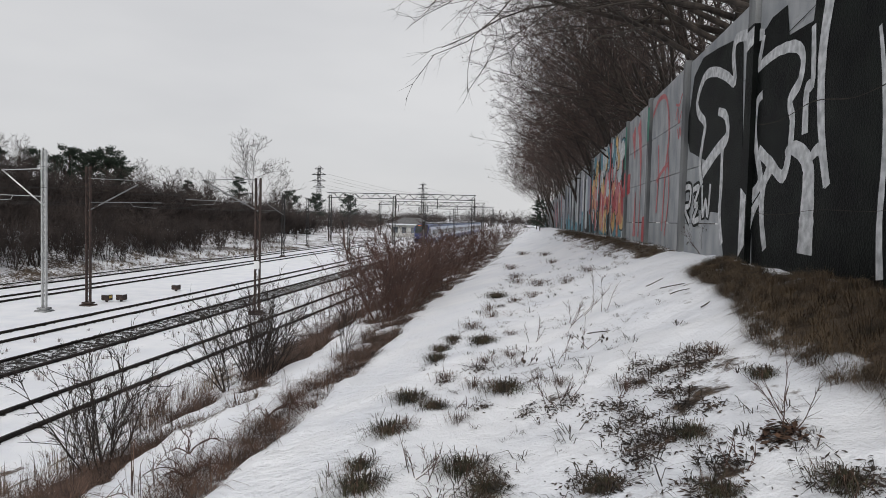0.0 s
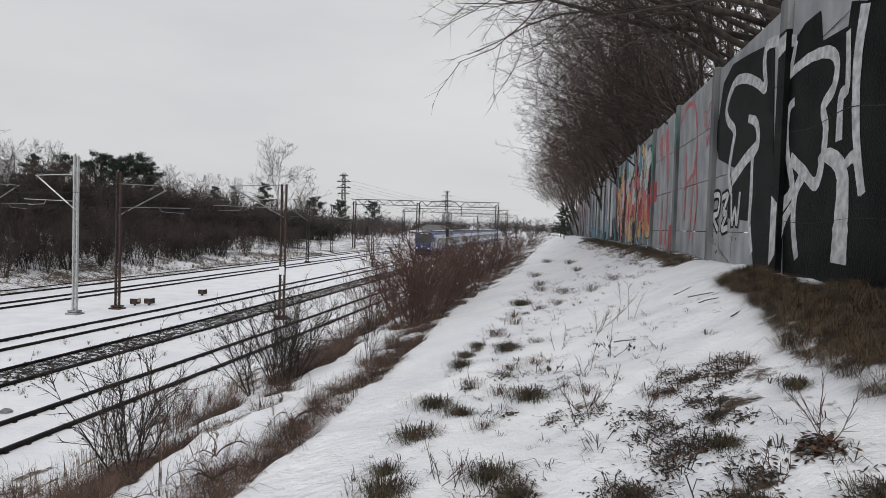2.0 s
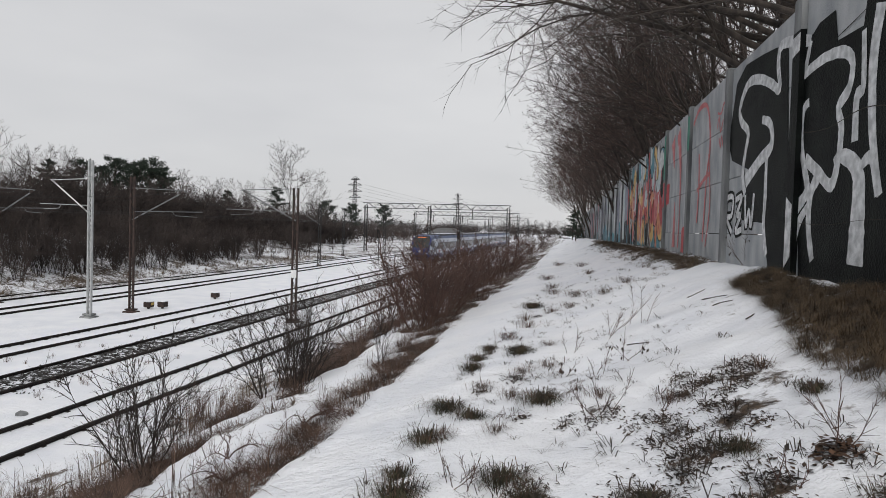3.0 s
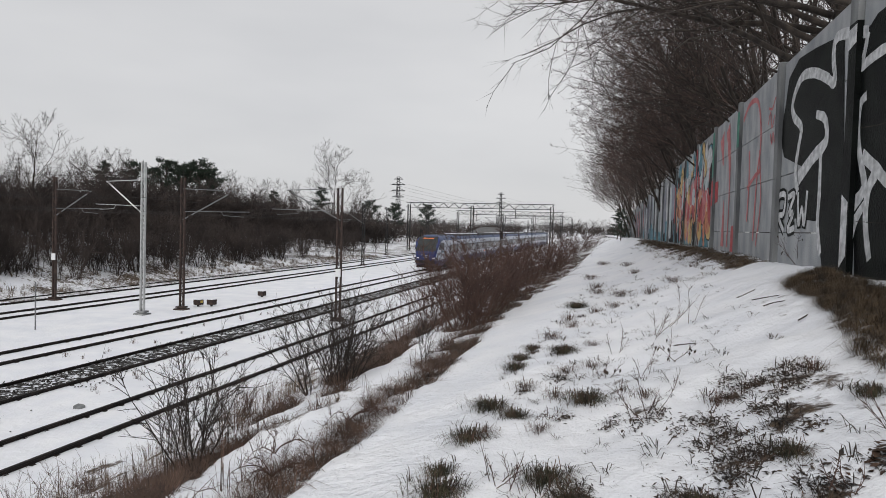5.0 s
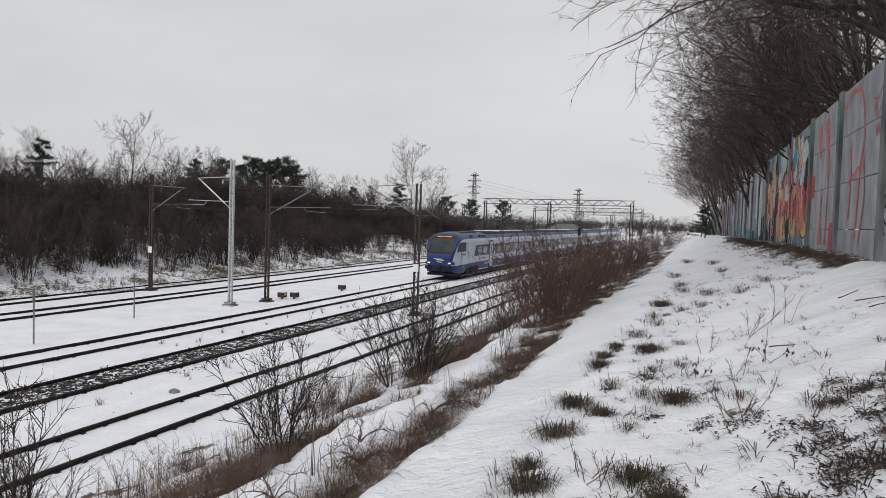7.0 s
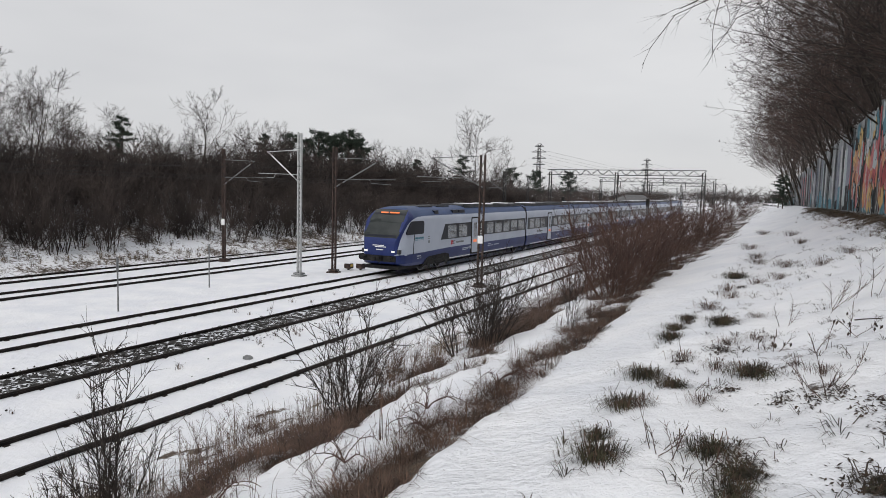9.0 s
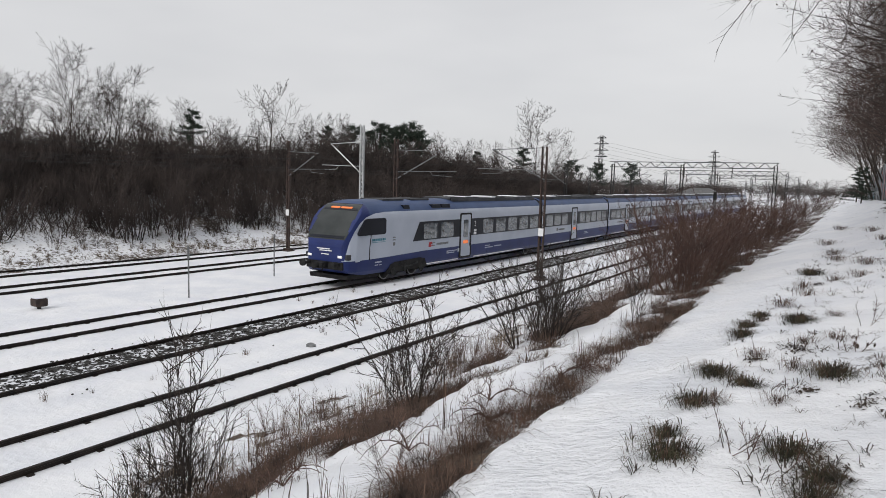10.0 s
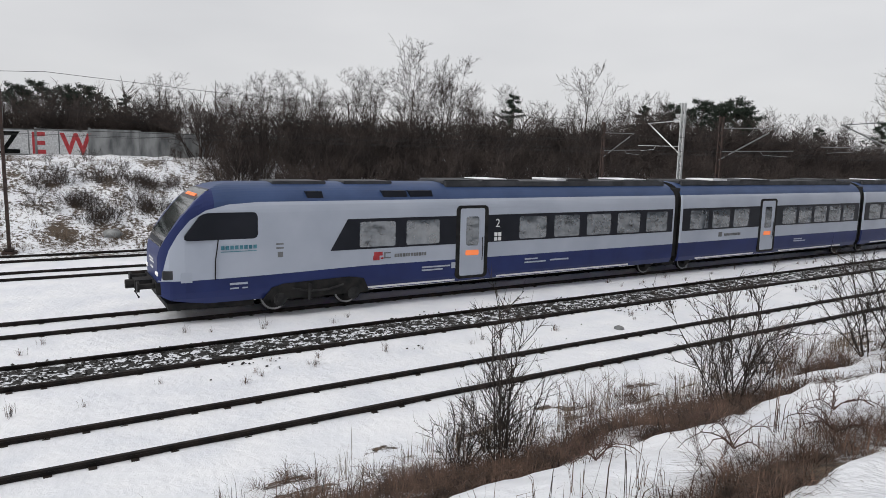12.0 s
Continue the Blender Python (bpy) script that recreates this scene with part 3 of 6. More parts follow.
def fit_out(car, band, door_y, panes, small=None):
    for s in (-1, 1):
        g = 1.411
        if band[0] == "lead":
            ring = [(4.88, 1.80), (band[1], 1.80), (band[1], 2.76), (5.45, 2.76)]
        else:
            ring = [(band[0], 1.80), (band[1], 1.80), (band[1], 2.76), (band[0], 2.76)]
        part("window_band", slab(ring, s * (g - 0.03), s * (g + 0.006)), DARKBAND, car, "dark band round the windows")
        for y0, y1 in panes:
            part("window", slab(rounded(y0, y1, 1.86, 2.66, 0.07), s * (g + 0.004), s * (g + 0.012)), GLASS, car)
        part("door_frame", slab(rounded(door_y - 0.66, door_y + 0.66, 0.58, 3.10, 0.16), s * (g - 0.05), s * (g + 0.010)), BLACKM, car)
        door = part("door", slab(rounded(door_y - 0.5, door_y + 0.5, 0.68, 3.0, 0.08), s * (g), s * (g + 0.022)), SILVER, car, "closed silver sliding door")
        part("door_window", slab(rounded(door_y - 0.26, door_y + 0.26, 1.72, 2.72, 0.09), s * (g + 0.018), s * (g + 0.028)), GLASS, car)
        part("door_display", slab(rounded(door_y - 0.27, door_y + 0.27, 1.38, 1.56, 0.04), s * (g + 0.018), s * (g + 0.03)), GLOWO, car, "lit orange display in the door")
        b = Build()
        b.tube([(s * (g + 0.03), door_y + 0.42, 1.2), (s * (g + 0.05), door_y + 0.42, 1.45), (s * (g + 0.05), door_y + 0.42, 1.8), (s * (g + 0.03), door_y + 0.42, 2.0)], 0.015, 5)
        part("door_handle", b, BLACKM, car)
    return car


def bars(y, z, specs, x):
    b = Build()
    for dy, dz, w, h in specs:
        b.box(x - 0.006, x + 0.004, y + dy, y + dy + w, z + dz, z + dz + h)
    return b


def roof_kit(car, y0, y1, seed):
    rng = random.Random(seed)
    b = Build()
    y = y0
    while y < y1 - 0.8:
        w = min(rng.uniform(1.2, 2.8), y1 - y)
        h = rng.uniform(0.03, 0.14)
        b.bevel_box(-0.85, 0.85, y, y + w - 0.15, 3.78, 3.86 + h, 0.04)
        y += w
    for s in (-0.95, 0.95):
        b.box(s - 0.04, s + 0.04, y0, y1, 3.72, 3.90)
    part("roof_equipment", b, ROOFGREY, car, "grey roof boxes")
    for k in range(3):
        b = Build()
        yy = y0 + (y1 - y0) * (k + rng.uniform(0.1, 0.6)) / 3
        b.bevel_box(-0.75, 0.75, yy, yy + rng.uniform(0.4, 1.4), 3.9, 3.985, 0.02)
        part("roof_snow", b, SNOWCAP, car, "snow left on the roof")


def lead_car(train, name):
    car = part(name, car_shell(LEAD, True), None, train, "silver and blue driving car with a sloping nose")
    fit_out(car, ("lead", LEAD - 0.1), 10.07, [(5.85, 7.1), (7.5, 8.75)] + [(12.1 + 1.63 * k, 13.35 + 1.63 * k) for k in range(5)])
    for s in (-1, 1):
        g = 1.40
        ring = [(0.72, 2.29), (2.55, 2.29), (2.63, 2.33), (2.67, 2.41), (2.67, 2.93), (2.63, 3.01), (2.55, 3.05), (1.32, 3.05), (1.18, 3.02), (1.06, 2.95), (0.66, 2.42), (0.66, 2.33)]
        part("cab_window", slab(ring, s * 1.33, s * (g + 0.014)), DARKBAND, car, "dark slanted cab window")
        part("cab_door_seam", slab([(1.44, 1.16), (1.465, 1.16), (1.48, 1.7), (1.57, 2.29), (1.545, 2.29), (1.455, 1.7)], s * 1.33, s * (g + 0.012)), BLACKM, car)
        part("maker_lettering", bars(1.62, 2.0, [(0.13 * k, 0, 0.1, 0.11) for k in range(8)] + [(0, -0.07, 1.0, 0.02)], s * 1.413), TEALP, car, "maker's lettering as plain bars")
        part("operator_mark", bars(6.32, 1.42, [(0.03, 0.14, 0.30, 0.12), (0, 0, 0.22, 0.14), (0.26, 0.03, 0.1, 0.05)], s * 1.416), REDP, car, "red operator's mark")
        part("operator_lettering", bars(6.7, 1.46, [(0.0, 0, 0.05, 0.2), (0.0, 0.16, 0.24, 0.04), (0.0, 0, 0.24, 0.04)] + [(0.38 + 0.1 * k, 0.02, 0.075, 0.11) for k in range(12)], s * 1.416), GREYST, car, "operator's lettering as plain bars")
        part("foot_lettering", bars(1.85, 0.86, [(0, 0.12, 0.5, 0.06), (0, 0, 0.25, 0.04), (0.35, 0, 0.15, 0.04)], s * 1.41), SILVER, car)
        part("foot_lettering", bars(8.1, 0.95, [(0, 0.1, 1.1, 0.05), (0, 0, 0.8, 0.05), (1.15, 0.02, 0.2, 0.2)], s * 1.416), SILVER, car)
        part("foot_lettering", bars(12.4, 0.95, [(0, 0.12, 0.6, 0.05), (0, 0, 1.0, 0.05), (1.2, 0.02, 0.9, 0.06)], s * 1.416), SILVER, car)
        part("step_strip", bars(5.95, 0.52, [(0, 0, 3.5, 0.06), (5.25, 0.0, 6.6, 0.06)], s * 1.33), WHITEPL, car, "snow-white step edge")
        part("hatch", bars(0.55, 1.12, [(0, 0, 0.3, 0.28)], s * 1.33), SILVER, car)
        head = slab(rounded(0.0, 0.16, 1.30, 1.42, 0.04), s * 0.78, s * 1.0)
        part("headlight", head, GLOWW, car, "lit white headlight", at=pose(0, -0.03, 0))
        part("buffer", buffer_mesh(), BLACKM, car, at=pose(s * 0.86, -0.1, 1.02))
        part("class_symbol", bars(11.0, 2.0, [(0, 0, 0.13, 0.13), (0.17, 0, 0.13, 0.13), (0, -0.16, 0.13, 0.13), (0.17, -0.16, 0.13, 0.13)], s * 1.42), WHITEPL, car)
        two = bpy.data.curves.new("class_number", "FONT")
        two.body, two.size, two.extrude = "2", 0.42, 0.002
        t = new("class_number", two)
        t.data.materials.append(WHITEPL)
        t.parent = car
        t.matrix_basis = pose(s * 1.422, 11.03 if s > 0 else 11.25, 2.32, 90, 0, 90 * s)

    def windscreen_strip(name, y0, y1, x0, x1, lift, m, label=""):
        b = Build()
        ring = []
        for x, y in ((x0, y0), (x1, y0), (x1, y1), (x0, y1)):
            ring.append(Vector((x, y - lift * 0.8, nose_top(y) + lift * 0.6)))
        b.add(ring + [p + Vector((0, 0.02, -0.015)) for p in ring], [(0, 1, 2, 3), (7, 6, 5, 4), (0, 4, 5, 1), (1, 5, 6, 2), (2, 6, 7, 3), (3, 7, 4, 0)])
        part(name, b, m, car, label)

    windscreen_strip("header_panel", 1.02, 1.42, -1.0, 1.0, 0.012, DARKBAND, "black panel over the windscreen")
    for x0, x1 in ((-0.62, -0.12), (-0.02, 0.62)):
        windscreen_strip("destination_display", 1.10, 1.18, x0, x1, 0.03, GLOWO, "lit orange destination display")
    windscreen_strip("windscreen_frame", 0.10, 0.16, -1.0, 1.0, 0.012, DARKBAND)
    b = Build()
    b.tube([(0.2, 0.12, 2.0), (0.7, 0.62, 2.72)], 0.014, 4)
    part("wiper", b, BLACKM, car)
    for x0, x1, z in ((-0.45, 0.3, 1.66), (-0.3, 0.42, 1.58), (-0.2, 0.25, 1.42)):
        b = Build()
        b.box(x0, x1, -0.012, 0.02, z, z + 0.045)
        part("front_lettering", b, WHITEPL, car)
    b = Build()
    b.box(-1.05, 1.05, -0.05, 0.5, 0.78, 1.12)
    b.box(-0.28, 0.28, -0.5, 0.2, 0.85, 1.1)
    b.tube([(0, -0.72, 0.97), (0, -0.3, 0.97)], 0.13, 8, cap=True)
    b.tube([(0.3, -0.35, 1.0), (0.3, -0.5, 0.8), (0.25, -0.4, 0.6)], 0.03, 5)
    part("coupler", b, BLACKM, car, "black front coupler")
    b = Build()
    b.prism([(0.25, 0.32), (2.6, 0.26), (2.6, 0.5), (0.2, 0.52)], -1.1, 1.1, "x")
    part("snow_plough", b, BLACKM, car)
    wheelset(car, [3.3, 5.65])
    for s in (-1, 1):
        # solid black plate stands in for the shade inside the bogie opening
        part("bogie_cutout", slab([(2.8, 0.44), (6.2, 0.44), (6.0, 0.88), (5.5, 0.96), (3.4, 0.90), (3.05, 0.80)], s * 1.2, s * 1.422), BLACKM, car, "black plate standing in for the shaded opening round the bogie")
        for y in (3.3, 5.65):
            b = Build()
            b.tube([(s * 1.424, y, 0.44), (s * 1.45, y, 0.44)], 0.2, 14, cap=True)
            b.tube([(s * 1.45, y, 0.44), (s * 1.475, y, 0.44)], 0.11, 12, cap=True)
            part("axle_box", b, DARKST, car)
        b = Build()
        b.tube([(s * 1.44, 3.65, 0.74), (s * 1.44, 4.2, 0.62), (s * 1.44, 4.8, 0.62), (s * 1.44, 5.3, 0.74)], 0.035, 6)
        part("bogie_beam", b, DARKST, car)
        b = Build()
        b.tube([(s * 1.45, 4.2, 0.36), (s * 1.45, 4.2, 0.84)], 0.05, 8, cap=True)
        part("damper", b, DARKST, car)
        for y, w in ((4.2, 0.5), (6.72, 0.85), (7.68, 0.85)):
            part("roof_window", slab([(y, 3.42), (y + w, 3.42), (y + w - 0.06, 3.62), (y - 0.06, 3.62)], s * 1.05, s * 1.305), DARKBAND, car)
        part("cab_lamp", slab(rounded(0.10, 0.42, 1.22, 1.46, 0.04), s * 1.02, s * 1.235), ROOFGREY, car, "dark lamp cluster on the nose corner")
        part("service_hatch", bars(3.2, 1.75, [(0, 0.32, 0.22, 0.05), (0, 0.2, 0.22, 0.05), (0.04, -0.05, 0.16, 0.16)], s * 1.41), GREYST, car)
    for y in (3.3, 5.6, 9.3):
        b = Build()
        b.bevel_box(-0.7, 0.7, y, y + 1.7, 3.8, 3.90, 0.03)
        part("roof_hatch", b, ROOFGREY, car)
    roof_kit(car, 9.2, LEAD - 0.3, 3)
    return car


def buffer_mesh():
    b = Build()
    ring = [(0.19 * math.cos(2 * math.pi * k / 16), 0.15 * math.sin(2 * math.pi * k / 16)) for k in range(16)]
    b.prism(ring, -0.42, -0.36, "y")
    b.tube([(0, -0.38, 0), (0, 0.3, 0)], 0.08, 8)
    return b


def mid_car(train, k):
    car = part("middle_car", car_shell(MID, False), None, train, "silver and blue middle car")
    fit_out(car, (0.1, MID - 0.1), 6.2 if k % 2 == 0 else 5.6, [(0.6, 1.8), (2.1, 3.3), (3.6, 4.7)] + [(7.4 + 1.35 * j, 8.5 + 1.35 * j) for j in range(5)])
    for s in (-1, 1):
        part("operator_lettering", bars(2.6, 1.45, [(0, 0, 0.25, 0.2)] + [(0.4 + 0.1 * j, 0.02, 0.075, 0.11) for j in range(12)], s * 1.416), GREYST, car)
        part("step_strip", bars(1.2, 0.52, [(0, 0, 4.2, 0.06), (6.2, 0, 5.6, 0.06)], s * 1.33), WHITEPL, car)
        part("foot_lettering", bars(8.5, 0.95, [(0, 0.1, 0.7, 0.05), (0, 0, 1.0, 0.05)], s * 1.416), SILVER, car)
    roof_kit(car, 0.4, MID - 0.4, 10 + k)
    b = Build()
    b.box(-1.22, 1.22, -GAP - 0.05, 0.05, 0.7, 3.62)
    part("gangway_bellows", b, RUBBER, car, "black gangway bellows")
    wheelset(car, [-GAP / 2 - 1.25, -GAP / 2 + 1.25], 0.4)
    return car


train = thing("passenger_train", "silver and blue electric passenger train with dark window bands", "train")
CARS = []
_y = 0.0
CARS.append((lead_car(train, "driving_car"), 0.0, LEAD, 1))
_y = LEAD + GAP
for _k in range(6):
    CARS.append((mid_car(train, _k), _y, MID, 1))
    _y += MID + GAP
TAIL = part("driving_car", CARS[0][0].data, None, train, "silver and blue driving car at the rear")
for _o in list(CARS[0][0].children):
    _c = _o.copy()
    scene.collection.objects.link(_c)
    _c.parent = TAIL
CARS.append((TAIL, _y + LEAD, LEAD, -1))


def train_front(t):
    return lerp(t, [(0, 117.4), (2.5, 92.9), (5.5, 64.8), (6.5, 55.4), (9, 31.7), (9.5, 27.0), (10.5, 17.5), (11, 12.7), (11.5, 7.7), (12, 2.6)])


def motions():
    """The train runs in along its track at a steady pace; each car follows the bend of the rails."""
    times = [0.5 * k for k in range(25)]
    walk(train, [(t, pose(0, train_front(t), 0)) for t in times])
    c = TRACKS["train"][0]
    for car, off, length, way in CARS:
        rows = []
        for t in times:
            y0 = train_front(t) + off
            y1 = y0 + way * length
            xa, xb = track_x(c, 0, y0), track_x(c, 0, y1)
            yaw = math.degrees(math.atan2(-(xb - xa), y1 - y0))
            rows.append((t, pose(xa, off, 0, 0, 0, yaw)))
        walk(car, rows)


# ---- the concrete wall with its graffiti ----
WALL_AT = pose(2.8, 0, 0, 0, 0, 2.06)


def wall_base(u):
    return 4.6 * (1 - 0.0012 * max(0, u - 20)) - 0.14


wall = tagged(thing("concrete_wall", "", ""), "grey precast concrete wall covered in graffiti", "wall", kind="structure")
wall.matrix_basis = WALL_AT
POSTS = [9.2 + 3.72 * k for k in range(-8, 31)]
rngw = random.Random(8)
post_mesh = Build()
post_mesh.bevel_box(-0.07, 0.14, -0.13, 0.13, -0.3, 3.45, 0.02)
post_mesh = post_mesh.mesh("post", CONC_OLD)
panel_mesh = []
for _k in range(3):
    _b = Build()
    _b.bevel_box(0.0, 0.11, 0.135, 3.72 - 0.135, 0.007, 0.965 - 0.007, (0.012, 0.016, 0.02)[_k])
    panel_mesh.append(_b.mesh("panel", CONC))
for _u in POSTS:
    _z = wall_base(_u)
    part("post", post_mesh, None, wall, at=pose(0, _u, _z))
    for _k in range(4):
        part("panel", rngw.choice(panel_mesh), None, wall, at=pose(rngw.uniform(0, 0.006), _u, _z - 0.45 + 0.965 * _k))

def spray(name, label, at=None):
    return tagged(thing(name, label, "graffiti", WALL_AT if at is None else at), kind="")


def ribbon(pts, width, x, jit=0.0, n=5):
    """A sprayed line through (u, z) points, rounded between them, as a thin skin in front of the wall."""
    dense = []
    for i in range(len(pts) - 1):
        p0, p1, p2, p3 = pts[max(i - 1, 0)], pts[i], pts[i + 1], pts[min(i + 2, len(pts) - 1)]
        for k in range(n):
            t = k / n
            dense.append(tuple(0.5 * ((2 * p1[a]) + (-p0[a] + p2[a]) * t + (2 * p0[a] - 5 * p1[a] + 4 * p2[a] - p3[a]) * t * t + (-p0[a] + 3 * p1[a] - 3 * p2[a] + p3[a]) * t ** 3) for a in (0, 1)))
    dense.append(pts[-1])
    b = Build()
    vs = []
    for i, p in enumerate(dense):
        q0, q1 = dense[max(i - 1, 0)], dense[min(i + 1, len(dense) - 1)]
        d = Vector((q1[0] - q0[0], q1[1] - q0[1]))
        d = d.normalized() if d.length > 1e-6 else Vector((0, 1))
        w = (width[0] + (width[1] - width[0]) * i / (len(dense) - 1)) / 2 if isinstance(width, tuple) else width / 2
        w *= 1 + rngw.uniform(-jit, jit)
        for s in (-1, 1):
            vs.append((x, p[0] - d.y * w * s, p[1] + d.x * w * s))
    b.add(vs, [(2 * i, 2 * i + 2, 2 * i + 3, 2 * i + 1) for i in range(len(dense) - 1)])
    return b


def patch(ring, x):
    b = Build()
    b.prism(ring, x, x + 0.003, "x")
    return b


def block_letters():
    g = spray("graffiti_lettering", "large black and silver graffiti letters across two wall panels")
    on, off = -0.006, -0.010
    z0 = 4.40
    fills = [
        [(12.66, 7.10), (12.47, 7.55), (11.88, 7.74), (10.97, 7.67), (10.28, 7.59), (9.76, 7.50), (9.36, 4.40), (10.18, 4.40), (10.59, 5.14), (11.74, 5.20), (11.87, 5.57), (11.49, 6.00), (12.59, 6.25), (12.91, 6.63)],
        [(9.36, 7.41), (8.84, 7.37), (8.63, 7.44), (8.17, 7.44), (8.07, 7.08), (7.42, 7.05), (7.37, 7.28), (7.00, 7.16), (6.73, 4.40), (8.98, 4.40)]]
    part("black_fill", patch([(7.02, z0), (7.02, 7.14), (6.9, 7.72), (5.62, 7.78), (5.62, z0)], -0.0068), BLACKP, g, "glossy black paint")
    for r in fills:
        part("black_fill", patch(r, on), BLACKP, g, "glossy black paint")
    sleeve = Build()
    sleeve.box(-0.0735, 0.0, 9.066, 9.334, z0, 7.5)
    part("black_fill", sleeve, BLACKP, g, "glossy black paint round the post")
    sleeve = Build()
    sleeve.box(-0.0735, 0.0, 5.346, 5.614, z0, 7.6)
    part("black_fill", sleeve, BLACKP, g, "glossy black paint round the post")
    part("black_fill", patch([(5.2, z0), (1.9, z0), (1.9, 7.8), (5.2, 7.8)], -0.012), BLACKP, g)
    lines = [
        ([(8.89, 7.31), (9.96, 7.56), (10.15, 7.36), (10.04, 6.97), (10.45, 7.13), (11.07, 7.33), (11.72, 7.39), (12.16, 7.10), (12.05, 6.85), (11.59, 6.60), (11.71, 6.29), (11.82, 5.94), (11.63, 5.61)], (0.144, 0.158)),
        ([(10.82, 6.68), (10.39, 6.54), (10.31, 6.23), (10.88, 6.07), (11.63, 5.82)], (0.115, 0.245)),
        ([(10.52, 6.16), (10.50, 5.51), (10.52, 5.10), (10.35, 4.68)], (0.144, 0.144)),
        ([(8.89, 7.31), (8.99, 7.08), (9.09, 6.95), (8.79, 6.97), (8.36, 6.98), (7.87, 6.91), (7.64, 6.75), (7.69, 6.50), (7.95, 6.34), (7.85, 6.12), (7.89, 5.80), (8.06, 5.52), (8.45, 5.69), (8.89, 5.89)], (0.115, 0.158)),
        ([(8.85, 6.57), (9.03, 6.50), (9.07, 6.20), (8.99, 5.91), (8.79, 5.56), (8.87, 5.43), (9.21, 5.23), (9.43, 4.67)], (0.115, 0.187)),
        ([(8.44, 5.66), (8.67, 5.45), (8.69, 5.08), (8.53, 4.68)], (0.187, 0.144)),
        ([(8.00, 5.75), (7.83, 5.81), (7.55, 5.73), (7.38, 5.58), (7.34, 5.35), (7.35, 5.02), (7.36, 4.68)], (0.101, 0.396)),
        ([(7.38, 5.58), (7.26, 5.69), (7.08, 5.70), (6.92, 5.36)], (0.101, 0.144)),
        ([(7.04, 7.15), (7.15, 6.68), (7.13, 6.14), (7.05, 5.76), (6.89, 5.35)], (0.216, 0.115)),
        ([(7.39, 7.00), (7.35, 6.45), (7.49, 6.36), (7.49, 5.92)], (0.101, 0.158)),
        ([(8.69, 5.35), (9.03, 5.12), (9.22, 4.87)], (0.0864, 0.245)),
        ([(6.05, 6.62), (5.95, 6.2), (5.88, 5.6), (5.9, 5.0), (5.85, 4.55)], (0.0504, 0.115))]
    for k, (pts, w) in enumerate(lines):
        part("silver_outline", ribbon(pts, w, -0.008 - 0.0004 * k, 0.08), WHITEP, g, "silver white paint line")
    part("silver_outline", patch([(9.34, 7.2), (9.06, 7.24), (9.06, 7.46), (9.34, 7.44)], -0.079), WHITEP, g)
    part("silver_outline", patch([(9.10, 4.7), (9.32, 4.55), (9.32, 5.45), (9.10, 5.35)], -0.079), WHITEP, g)
    for pts in ([(12.9, 5.0), (12.9, 5.55), (12.4, 5.6), (12.45, 5.3), (12.8, 5.25), (12.4, 5.0)], [(12.2, 5.55), (11.8, 5.58), (12.1, 5.3), (11.85, 5.28), (12.15, 5.02), (11.75, 5.05)], [(11.6, 5.6), (11.5, 5.1), (11.35, 5.35), (11.2, 5.1), (11.1, 5.6)]):
        part("tag_outline", ribbon(pts, 0.2, -0.0065), BLACKP, g)
        part("tag_letter", ribbon(pts, 0.10, -0.0075), WHITEP, g)
    part("wall_crack", ribbon([(9.0, 6.22), (8.2, 6.16), (7.3, 6.22), (6.4, 6.1), (5.6, 6.14)], 0.010, -0.0135, 0.4), BARK, g)
    part("wall_crack", ribbon([(9.0, 5.12), (8.1, 5.09), (7.1, 5.13), (6.0, 5.1), (5.5, 5.14)], 0.005, -0.0135, 0.4), BARK, g)
    part("wall_crack", ribbon([(8.2, 7.1), (7.3, 7.2), (6.6, 7.34), (5.6, 7.5)], 0.012, -0.0135, 0.4), BLACKM, g)


